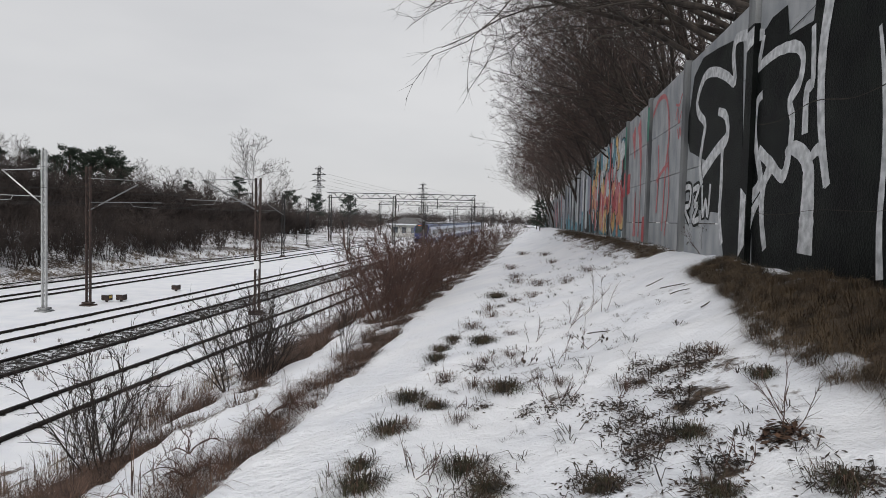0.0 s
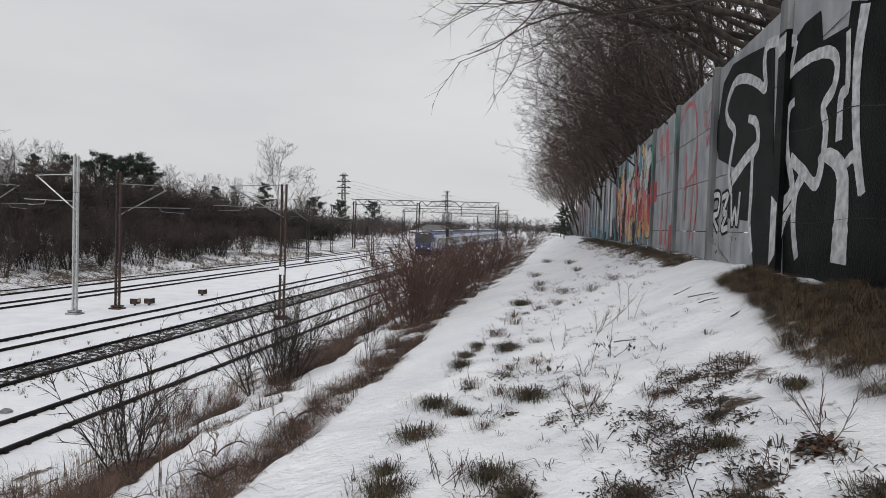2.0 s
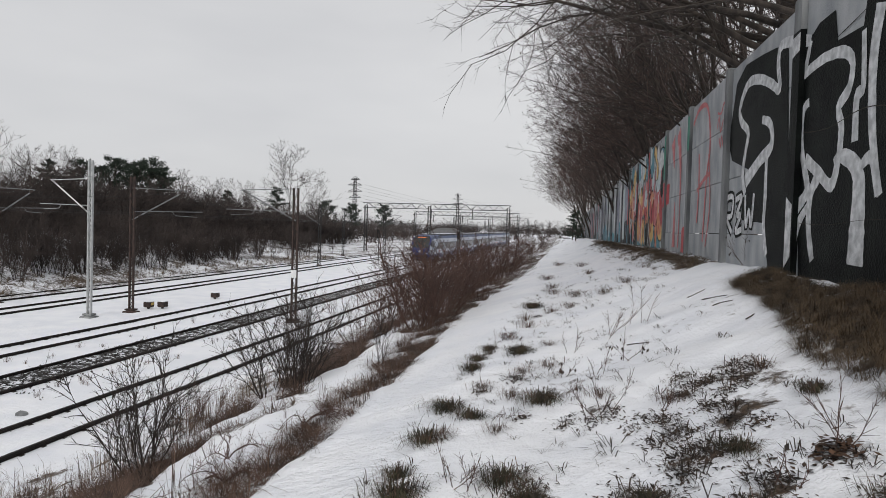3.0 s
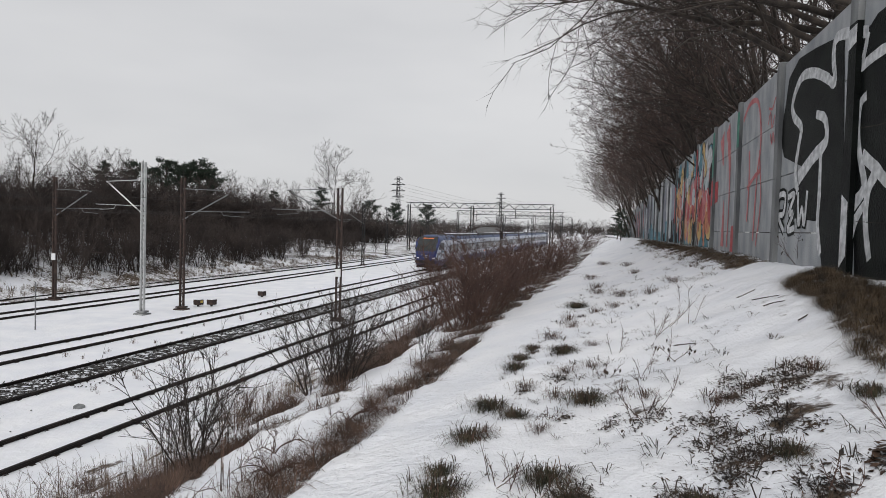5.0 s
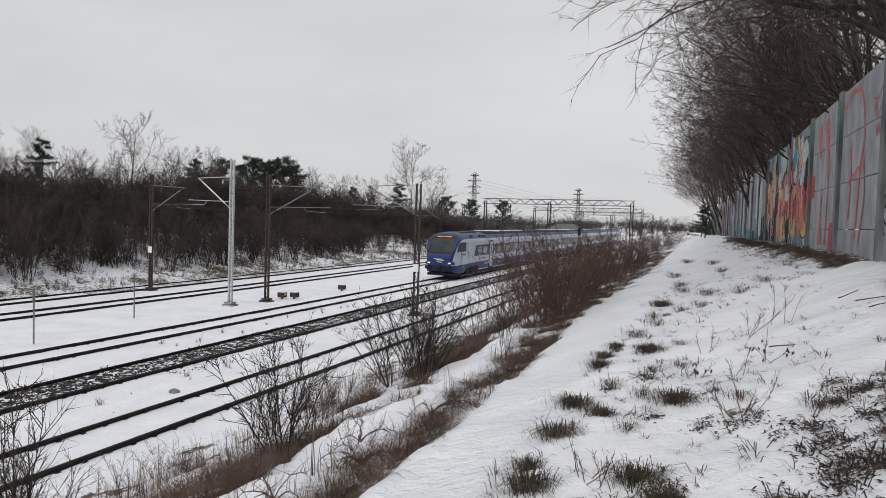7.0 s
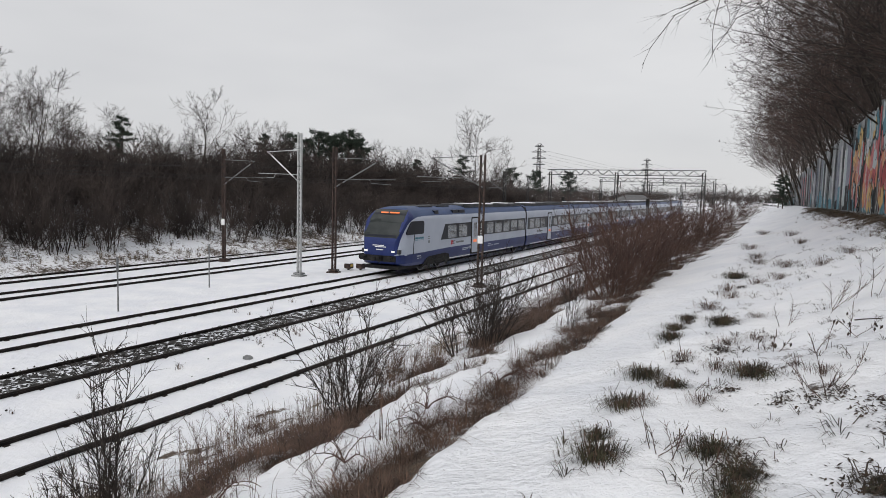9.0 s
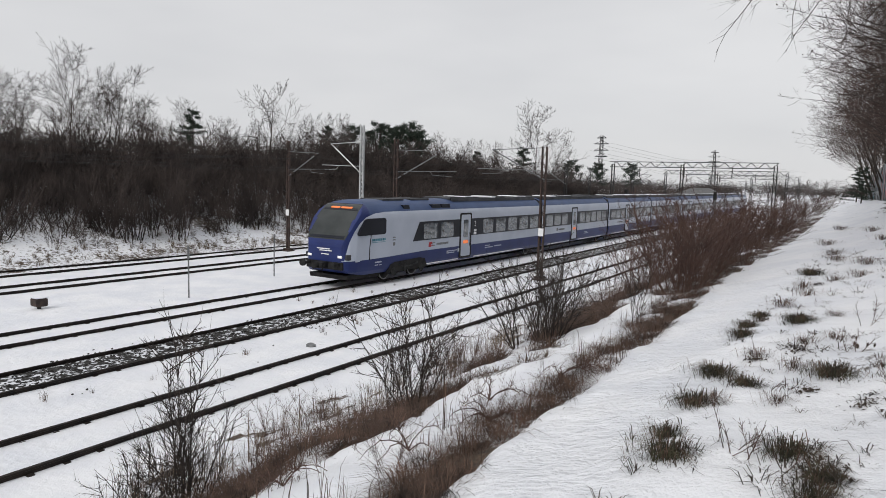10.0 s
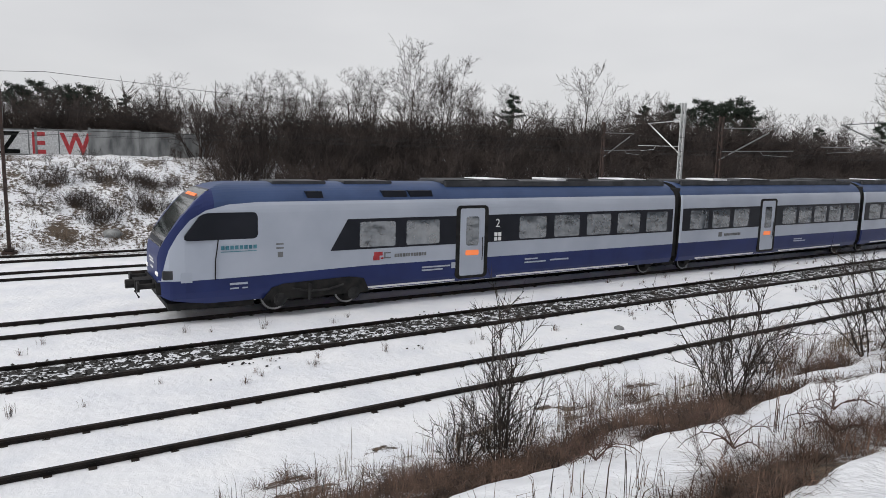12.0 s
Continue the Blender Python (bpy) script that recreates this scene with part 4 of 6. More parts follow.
def red_scrawl():
    g = spray("red_graffiti", "thin red graffiti strokes and drips on bare concrete panels")
    for pts, w in [
        ([(16.4, 7.45), (15.8, 7.7), (15.0, 7.65), (14.6, 7.2), (14.5, 6.6), (14.7, 6.2), (14.9, 4.8)], 0.11),
        ([(15.6, 6.7), (15.5, 6.0), (15.6, 5.2)], 0.12), ([(15.7, 5.9), (15.0, 6.1), (14.4, 6.2)], 0.1),
        ([(14.6, 6.6), (14.3, 5.6), (14.6, 4.7)], 0.08),
        ([(13.9, 7.3), (13.6, 7.25), (13.4, 7.4), (13.2, 7.35)], 0.05), ([(13.9, 7.0), (13.75, 7.2), (13.6, 6.9), (13.4, 7.1)], 0.05),
        ([(13.7, 6.8), (13.55, 6.6), (13.5, 6.8), (13.35, 6.6)], 0.05),
        ([(18.4, 7.6), (18.0, 6.6), (17.9, 5.6)], (0.5, 0.06)), ([(19.3, 7.5), (19.0, 6.7)], (0.6, 0.1)),
        ([(17.9, 5.6), (18.0, 4.6)], (0.06, 0.2)), ([(18.7, 5.8), (18.7, 4.6)], (0.05, 0.5))]:
        part("red_stroke", ribbon(pts, w, -0.0065, 0.1), PINKP, g)
    part("red_patch", patch([(16.84, 4.5), (17.5, 4.5), (17.45, 5.1), (16.95, 5.15)], -0.009), REDP, g)
    part("red_patch", patch([(20.3, 5.75), (19.75, 5.8), (19.72, 6.35), (20.3, 6.35)], -0.009), REDP, g)
    for u, m, a, c in ((16.64, GREENP, 6.9, 7.7), (20.36, GREENP, 6.5, 7.75)):
        part("green_patch", patch([(u - 0.13, a), (u + 0.13, a), (u + 0.13, c), (u - 0.13, c)], -0.075), m, g)
    part("red_patch", patch([(20.24, 5.7), (20.49, 5.7), (20.49, 6.4), (20.24, 6.4)], -0.075), REDP, g)


def mural():
    g = spray("mural", "colourful mural in orange, yellow, red and teal on the wall")
    rng = random.Random(21)
    bands = [(4.45, 5.05, [TEALP, TEALP, PALEP, BLACKP]), (4.9, 5.6, [YELLOWP, ORANGEP, YELLOWP, PINKP, BLACKP]), (5.5, 6.1, [REDP, PINKP, ORANGEP, REDP]),
             (6.0, 6.8, [YELLOWP, PALEP, PINKP, PALEP, BLACKP, ORANGEP]), (6.7, 7.5, [YELLOWP, PALEP, WHITEP, TEALP, YELLOWP])]
    k = 0
    for z0, z1, cols in bands:
        for i in range(26):
            u, z = 21.0 + 10 * (i + rng.random()) / 26, rng.uniform(z0, z1)
            m = rng.choice([PINKP, ORANGEP, BLACKP, PALEP]) if u > 27.5 and z > 5 and rng.random() < 0.4 else rng.choice(cols)
            lean, w, h = rng.uniform(-0.3, 0.3), rng.uniform(0.22, 0.62), rng.uniform(0.28, 0.6)
            ring = []
            for j in range(7):
                a = 2 * math.pi * j / 7 + rng.uniform(-0.25, 0.25)
                dz = h * rng.uniform(0.7, 1.15) * math.sin(a)
                ring.append((u + w * rng.uniform(0.7, 1.15) * math.cos(a) + lean * dz, min(7.8, max(4.48, z + dz))))
            if rng.random() < 0.45:
                part("paint_outline", patch([(u + (a - u) * 1.16, min(7.84, max(4.46, z + (c - z) * 1.12))) for a, c in ring], -0.005 - 0.00035 * k + 0.0002), BLACKP if rng.random() < 0.7 else WHITEP, g)
            part("paint_field", patch(ring, -0.005 - 0.00035 * k), m, g)
            k += 1
    for i in range(40):
        u, z = 21.2 + 9.8 * (i + rng.random()) / 40, rng.uniform(4.8, 7.2)
        pts = [(u + rng.uniform(-0.25, 0.25), z + 0.3 * (j - 1.5) + rng.uniform(-0.15, 0.15)) for j in range(4)]
        part("paint_line", ribbon(pts, rng.uniform(0.04, 0.09), -0.052 - 0.0005 * i), rng.choice([BLACKP, BLACKP, WHITEP, REDP, PALEP]), g)
    for u, cols in ((24.08, (BLACKP, ORANGEP, REDP, REDP)), (27.8, (BLACKP, BLACKP, REDP, BLACKP)), (31.52, (TEALP, REDP, REDP, BLACKP))):
        for j, m in enumerate(cols):
            part("paint_field", patch([(u - 0.13, 4.5 + 0.8 * j), (u + 0.13, 4.5 + 0.8 * j), (u + 0.13, 5.3 + 0.8 * j), (u - 0.13, 5.3 + 0.8 * j)], -0.076), m, g)


def far_tags():
    g = spray("faded_graffiti", "faded grey-violet stripes and dark tags along the wall")
    rng = random.Random(5)
    violet = mat("violet_grey_paint", (0.16, 0.17, 0.23), (0.30, 0.31, 0.36), 3, 0.7)
    for i in range(110):
        u = 31.8 + 86 * ((i + rng.random()) / 110) ** 1.3
        zb = wall_base(u) + 0.1
        if rng.random() < 0.62:
            m, w = rng.choice([violet, PALEP, violet, BLACKP, WHITEP, PINKP]), rng.uniform(0.12, 0.5)
            z, top = zb + rng.uniform(0, 0.6), zb + rng.uniform(2.4, 3.2)
        else:
            m, w = rng.choice([TEALP, BLACKP, BLACKP, TEALP]), rng.uniform(0.3, 0.9)
            z = zb
            top = zb + rng.uniform(0.4, 1.1)
        part("tag", patch([(u - w, z), (u + w * 0.8, z - 0.05), (u + w, top - 0.1), (u - 0.8 * w, top)], -0.005 - 0.0006 * i), m, g)


block_letters()
red_scrawl()
mural()
far_tags()


# ---- overhead line: masts, gantries, wires ----
def lattice(b, h, w, d, slot=0, step=0.5, leg=0.035):
    """Two channel legs tied with flat zigzag bars, w across x and d across y, tapering slightly."""
    for s in (-1, 1):
        b.box(s * w / 2 - leg, s * w / 2 + leg, -d / 2, d / 2, 0, h, slot)
    z, k = 0.15, 0
    while z + step < h:
        s = 1 if k % 2 == 0 else -1
        for dy in (-d / 2, d / 2):
            b.tube([(-s * w / 2, dy, z), (s * w / 2, dy, z + step)], 0.016, 4, slot)
        z += step
        k += 1


def mast(label, x, y, h, m, w, arm, yaw=0.0, sign=None):
    t = thing("catenary_mast", label, "catenary mast", pose(x, y, ground_z(x, y) - 0.02, 0, 0, yaw), "overhead line masts")
    b = Build()
    lattice(b, h, w, 0.12)
    part("lattice_pole", b, m, t)
    b = Build()
    b.bevel_box(-0.32, 0.32, -0.3, 0.3, -0.12, 0.10, 0.05)
    b.box(-0.25, 0.25, -0.2, 0.2, 0.14, 0.22)
    part("footing", b, CONC_OLD if m is GALV else RUSTY, t)
    if arm:
        reach, z0, z1 = arm
        s = 1 if reach > 0 else -1
        b = Build()
        b.tube([(0, 0, z0), (reach, 0, z1)], 0.035, 6)
        b.tube([(0, 0, z1 + 0.1), (reach * 1.02, 0, z1)], 0.022, 6)
        part("bracket_arm", b, m if m is GALV else GREYST, t)
        b = Build()
        b.tube([(s * 0.1, 0, z0 + 0.45), (reach * 1.3, 0, z0 + 0.5)], 0.018, 5)
        b.tube([(reach * 0.75, 0, z0 + 0.46), (reach * 0.8, 0, z0 + 0.28), (reach * 1.2, 0, z0 + 0.22)], 0.013, 5)
        part("registration_arm", b, GALV if m is GALV else GREYST, t)
        for q in (0.12, 0.9):
            b = Build()
            p = Vector((reach * q, 0, z0 + (z1 - z0) * q))
            e = Vector((reach, 0, z1 - z0)).normalized()
            for k in range(4):
                b.tube([p + e * 0.06 * k, p + e * (0.06 * k + 0.03)], [0.07, 0.04], 8)
            part("insulator", b, RUSTY, t)
    if sign:
        b = Build()
        b.box(-0.14, 0.14, -0.09, -0.07, sign, sign + 0.4)
        part("number_plate", b, WHITEPL, t, "small white plate")
    return t


mast("pale galvanised lattice mast carrying a bracket arm", -24.5, 29.1, 7.9, GALV, 0.2, (-2.3, 5.2, 6.9), sign=None)
mast("dark rusty lattice mast with a bracket arm over the running line", -24.0, 31.6, 7.3, RUSTY, 0.22, (3.2, 5.0, 6.6))
mast("dark mast with a white plate beside the far tracks", -33.0, 31.8, 7.3, RUSTY, 0.18, (2.6, 5.0, 6.5), sign=2.4)
mast("rusty lattice mast standing behind the bare bush", -14.6, 31.6, 6.85, RUSTY, 0.24, (-3.0, 5.2, 6.7), sign=2.3)
mast("dark mast standing at the foot of the far bank", -35.6, -1.3, 7.2, RUSTY, 0.26, (-2.6, 5.0, 6.5))


def gantry(label, y, x0, x1, h, legs):
    t = thing("catenary_gantry", label, "gantry", None, "overhead line gantries")
    for x in legs:
        b = Build()
        lattice(b, h + 0.6, 0.45, 0.3, step=0.8, leg=0.06)
        part("leg", b, DARKST, t, at=pose(x, y, BASE))
    b = Build()
    for dz in (0, 0.9):
        for dy in (-0.3, 0.3):
            b.box(x0, x1, y + dy - 0.045, y + dy + 0.045, h + dz - 0.045, h + dz + 0.045)
    n = int((x1 - x0) / 1.0)
    for k in range(n):
        xa, xb = x0 + (x1 - x0) * k / n, x0 + (x1 - x0) * (k + 1) / n
        for dy in (-0.3, 0.3):
            b.tube([(xa, y + dy, h + (0.9 if k % 2 else 0)), (xb, y + dy, h + (0 if k % 2 else 0.9))], 0.03, 4)
    part("truss_beam", b, DARKST, t)
    for k in range(3):
        x = x0 + (x1 - x0) * (k + 0.7) / 3.6
        b = Build()
        b.box(x - 0.06, x + 0.06, y - 0.06, y + 0.06, h - 1.7, h)
        b.tube([(x, y, h - 1.6), (x + 1.4, y, h - 0.8)], 0.03, 5)
        part("drop_bracket", b, DARKST, t)
    return t


def far_mast(x, y, h, arm):
    mast("dark distant mast of the overhead line", x, y, h, DARKST, 0.3, (arm, 5.0, 6.5))


gantry("dark steel lattice gantry across all the tracks", 118, -41, -13.8, 8.2, (-40.5, -28.5, -14.2))
gantry("distant lattice gantry across the tracks", 165, -44, -17, 8.0, (-43.5, -17.4))
gantry("distant lattice gantry across the tracks", 225, -46, -20, 8.0, (-45.5, -20.4))
for _x, _y, _a in ((-27.5, 88, 2.4), (-31.5, 75, -2.4), (-19.5, 100, -2.6), (-26.8, 140, 2.4), (-24, 190, 2.4), (-38, 100, 2.4), (-31, 200, 2.4), (-21.5, 145, -2.4)):
    far_mast(_x, _y, 7.4, _a)


def wires():
    t = thing("overhead_wires", "thin dark contact and carrier wires over the tracks", "overhead line")
    ends = [-60, -28, 0.3, 30, 60, 90, 118, 165, 225]
    for key in ("train", "fourth", "fifth"):
        c, s = TRACKS[key]
        b = Build()
        for i in range(len(ends) - 1):
            a, e = ends[i], ends[i + 1]
            pts = [(track_x(c, s, a + (e - a) * k / 8), a + (e - a) * k / 8, 6.2 - 0.7 * 4 * (k / 8) * (1 - k / 8)) for k in range(9)]
            b.tube(pts, 0.007, 3)
            for k in range(1, 8):
                b.tube([pts[k], (pts[k][0], pts[k][1], 5.2)], 0.003, 3)
        b.tube([(track_x(c, s, y), y, 5.2) for y in TRACK_YS if y < 300], 0.007, 3)
        part("wire", b, DARKST, t)
    for dx, z in ((-33.1, 6.7), (-24.4, 7.0)):
        pts = []
        for i in range(len(ends) - 1):
            a, e = ends[i], ends[i + 1]
            pts += [(dx - bend(a + (e - a) * k / 6), a + (e - a) * k / 6, z - 0.5 * 4 * (k / 6) * (1 - k / 6)) for k in range(6)]
        b = Build()
        b.tube(pts, 0.008, 3)
        part("feeder_wire", b, DARKST, t)


wires()


def pylon(x, y, h):
    t = thing("power_pylon", "distant steel lattice power pylon with three cross arms", "pylon", pose(x, y, 2))
    b = Build()
    w0, w1 = h * 0.045, h * 0.02
    for sx in (-1, 1):
        for sy in (-1, 1):
            b.tube([(sx * w0, sy * w0, 0), (sx * w1, sy * w1, h)], 0.22, 4)
    for k in range(9):
        z, q = h * k / 9, h * (k + 1) / 9
        a, c = w0 + (w1 - w0) * k / 9, w0 + (w1 - w0) * (k + 1) / 9
        for sy in (-1, 1):
            b.tube([(-a, sy * a, z), (c, sy * c, q)], 0.11, 3)
            b.tube([(a, sy * a, z), (-c, sy * c, q)], 0.11, 3)
    part("tower", b, DARKST, t)
    for z, r in ((0.62, 0.12), (0.74, 0.14), (0.86, 0.14), (0.97, 0.09)):
        b = Build()
        b.tube([(-h * r, 0, h * z), (h * r, 0, h * z)], 0.3, 4)
        for s in (-1, 1):
            b.tube([(s * h * r, 0, h * z), (0, 0, h * z + 0.06 * h)], 0.16, 3)
        part("cross_arm", b, DARKST, t)
    b = Build()
    for s in (-1, 1):
        for z, r in ((0.62, 0.17), (0.76, 0.22), (0.90, 0.17)):
            b.tube([(s * h * r, 0, h * z - 1), (s * h * r + 25, 90, h * z - 8), (s * h * r + 60, 240, h * z - 11)], 0.06, 3)
    part("power_line", b, DARKST, t)


pylon(-172, 475, 38)
pylon(-150, 760, 42)


def signal_box():
    t = thing("signal_cabin", "small pale railway cabin with a snowy hipped roof beside the tracks", "hut", pose(-36, 168, ground_z(-36, 168)))
    b = Build()
    b.box(-4.5, 4.5, -3, 3, 0, 3.2)
    part("wall", b, PLASTER, t)
    b = Build()
    b.add([(-5.4, -3.9, 3.2), (5.4, -3.9, 3.2), (5.4, 3.9, 3.2), (-5.4, 3.9, 3.2), (-2, 0, 5.0), (2, 0, 5.0)], [(0, 1, 5, 4), (1, 2, 5), (2, 3, 4, 5), (3, 0, 4), (3, 2, 1, 0)])
    part("roof", b, ROOFT, t)
    b = Build()
    b.box(-5.5, 5.5, -4.0, -3.7, 3.1, 3.4)
    part("eaves_snow", b, SNOWCAP, t)
    for x in (-3.4, -1.2, 1.2, 3.4):
        b = Build()
        b.box(x - 0.6, x + 0.6, -3.05, -2.98, 1.1, 2.5)
        part("window", b, GLASS, t)


signal_box()


def trackside(kind, label, cat, x, y, shape):
    t = thing(kind, label, cat, pose(x, y, ground_z(x, y)))
    shape(t)
    return t


def sign_post(t):
    b = Build()
    b.tube([(0, 0, -0.05), (0, 0, 2.1)], 0.03, 8, cap=True)
    part("pole", b, GREYST, t)
    b = Build()
    b.bevel_box(-0.012, 0.012, -0.15, 0.15, 1.55, 2.05, 0.03)
    part("plate", b, GREYST, t, "weathered back of a plate", at=pose(0, 0, 0, 0, 0, 40))


for _x, _y in ((-23.1, 16.8), (-25.1, 23.2), (-24.0, 6.6)):
    trackside("track_sign", "slim grey trackside sign on a pole in the snow", "sign", _x, _y, sign_post)


def relay_box(t):
    b = Build()
    b.bevel_box(-0.18, 0.22, -0.2, 0.2, 0.1, 0.4, 0.04)
    part("case", b, RUSTY, t)
    b = Build()
    b.box(-0.05, 0.05, -0.05, 0.05, -0.1, 0.12)
    part("leg", b, DARKST, t)
    b = Build()
    b.bevel_box(-0.2, 0.24, -0.22, 0.22, 0.4, 0.44, 0.02)
    part("snow_cap", b, SNOWCAP, t)


def relay_box_yellow(t):
    relay_box(t)
    b = Build()
    b.box(0.22, 0.235, -0.1, 0.12, 0.22, 0.36)
    part("lid", b, YELLOWB, t)


for _x, _y, _s in ((-24.1, 33.2, relay_box_yellow), (-23.5, 33.6, relay_box), (-23.6, 39.2, relay_box), (-25.0, 12.0, relay_box)):
    trackside("relay_box", "small rusty trackside relay box with a cap of snow", "relay box", _x, _y, _s)


def signal_post(t):
    b = Build()
    b.tube([(0, 0, 0), (0, 0, 4.4)], 0.07, 8)
    part("pole", b, GREYST, t)
    b = Build()
    b.bevel_box(-0.2, 0.2, -0.25, 0.25, 3.4, 4.5, 0.06)
    part("signal_head", b, BLACKM, t)


trackside("rail_signal", "black-headed railway signal on a grey post", "signal", -27.0, 84, signal_post)
trackside("rail_signal", "black-headed railway signal on a grey post", "signal", -18.9, 97, signal_post)


def field_stone(x, y, r, seed):
    rng = random.Random(seed)
    bm = bmesh.new()
    bmesh.ops.create_icosphere(bm, subdivisions=2, radius=r)
    for v in bm.verts:
        v.co *= 1 + 0.25 * noise.noise(v.co * (2 / r) + Vector((seed, 0, 0)))
        v.co.z *= 0.55
    me = bpy.data.meshes.new("stone")
    bm.to_mesh(me)
    bm.free()
    me.materials.append(CONC_OLD)
    ob = new("stone", me)
    ob.matrix_basis = pose(x, y, ground_z(x, y) + 0.15 * r, 0, 0, rng.uniform(0, 180))
    tagged(ob, "rounded grey stone lying in the snow", "stone", "loose stones")


for _k, (_x, _y, _r) in enumerate(((-13.9, 14.2, 0.15), (-2.5, 2.9, 0.12), (-2.62, 3.2, 0.08), (-36.2, 6, 0.5), (-37, 3, 0.45), (-36.5, 9.5, 0.35))):
    field_stone(_x, _y, _r, _k)


# the far wall on top of the bank
def far_wall():
    w = tagged(thing("far_wall", "", ""), "weathered concrete fence on top of the far bank", "wall", kind="structure")
    p = Build()
    p.bevel_box(-0.06, 0.06, 0.06, 2.94, -0.4, 1.62, 0.03)
    pm = p.mesh("panel", CONC_OLD)
    q = Build()
    q.bevel_box(-0.1, 0.1, -0.07, 0.07, -0.4, 1.70, 0.02)
    qm = q.mesh("post", CONC_OLD)
    for k in range(40):
        y = -45 + 3 * k
        x = -50 - bend(y)
        z = ground_z(x, y)
        part("panel", pm, None, w, at=pose(x, y, z))
        part("post", qm, None, w, at=pose(x, y, z))
    g = thing("far_graffiti", "block letters ZEW in black, white and red on the far fence", "graffiti", pose(-49.92, 1.43, ground_z(-50, 1) - 0.12, 0, 0, 90))
    g.scale = (0.70, 0.86, 0.80)
    for k, (ch, bgm, fg) in enumerate((("Z", WHITEP, BLACKP), ("E", WHITEP, REDP), ("W", WHITEP, REDP))):
        b = Build()
        b.box(-4.9 + 2.35 * k, -4.9 + 2.35 * k + 2.25, -0.012, -0.004, 0.15, 1.95)
        part("letter_ground", b, bgm, g)
        cu = bpy.data.curves.new("letter", "FONT")
        cu.body, cu.size, cu.extrude, cu.offset = ch, 2.3, 0.003, 0.06
        t = new("letter", cu)
        cu.materials.append(fg)
        t.parent = g
        t.matrix_basis = pose(-4.8 + 2.35 * k, -0.02, 0.22, 90, 0, 0)


far_wall()


# ---- trees and shrubs ----
def turned(d, rng, amount):
    v = Vector((rng.gauss(0, 1), rng.gauss(0, 1), rng.gauss(0, 1))).normalized()
    return (d + v * amount).normalized()


def limb(b, rng, p, d, length, r0, r1, segs, sides, wobble, rise):
    pts, p = [Vector(p)], Vector(p)
    for k in range(segs):
        d = turned(d, rng, wobble)
        d = (d + Vector((0, 0, rise))).normalized()
        p = p + d * (length / segs)
        pts.append(p.copy())
    b.tube(pts, [r0 + (r1 - r0) * k / segs for k in range(segs + 1)], sides)
    return pts


def along(pts, t):
    k = min(int(t * (len(pts) - 1)), len(pts) - 2)
    f = t * (len(pts) - 1) - k
    return pts[k].lerp(pts[k + 1], f), (pts[k + 1] - pts[k]).normalized()


def plant_tree(meshes, label, x, y, yaw, size, name="bare_tree", group="", cat="tree", top=None):
    t = thing(name, label, cat, pose(x, y, ground_z(x, y), 0, 0, yaw), group)
    t.scale = (size, size, size)
    part("trunk", meshes[0], None, t)
    part("crown", meshes[1], None, t)
    return t


def bough(wood, crown, rng, p, d, ln, r, level, counts, bias, twig, leafy, clear=0.0):
    """One branch with its side branches, down to the twigs; bias pulls the younger wood one way."""
    segs = (7, 6, 4, 3)[level]
    fat = r > 0.02
    pts = limb(wood if fat else crown, rng, p, d, ln, max(r, twig), max(min(r * 0.3, 0.009), twig * 0.6) if level else r * 0.12, segs, 7 if r > 0.07 else (5 if fat else 3), (0.09, 0.26, 0.27, 0.26)[level], (0.05, 0.07, 0.07, 0.08)[level])
    if level == 3:
        for _ in range(counts[3]):
            q, e = along(pts, rng.uniform(0.1, 0.98))
            f = q + turned(e, rng, 0.75) * ln * rng.uniform(0.25, 0.6)
            crown.spike(q, f, twig * 0.6)
            if leafy and rng.random() < leafy:
                u = turned(e, rng, 1.0) * 0.035
                w = u.cross(turned(e, rng, 1.0)).normalized() * 0.022
                crown.add([f, f + u + w, f + 2 * u, f + u - w], [(0, 1, 2, 3)])
        return
    n = counts[level]
    for i in range(n):
        t = (0.26, 0.22, 0.15)[level] + (0.72, 0.76, 0.84)[level] * (i + rng.random()) / n
        q, e = along(pts, t)
        side = e.cross(Vector((rng.gauss(0, 1), rng.gauss(0, 1), rng.gauss(0, 1)))).normalized()
        a = radians(rng.uniform(30, 68))
        out = (e * math.cos(a) + side * math.sin(a) + bias * (0.55, 0.3, 0.12)[level]).normalized()
        if clear and q.z < clear + 0.7 and out.z < 0.18:
            out.z = rng.uniform(0.18, 0.6)
            out.normalize()
        bough(wood, crown, rng, q, out, ln * (1.12 - 0.62 * t) * rng.uniform(*((0.48, 0.74) if level == 0 else (0.42, 0.68))), r * (1 - 0.72 * t) * (0.42, 0.5, 0.5)[level], level + 1, counts, bias, twig, leafy, clear)


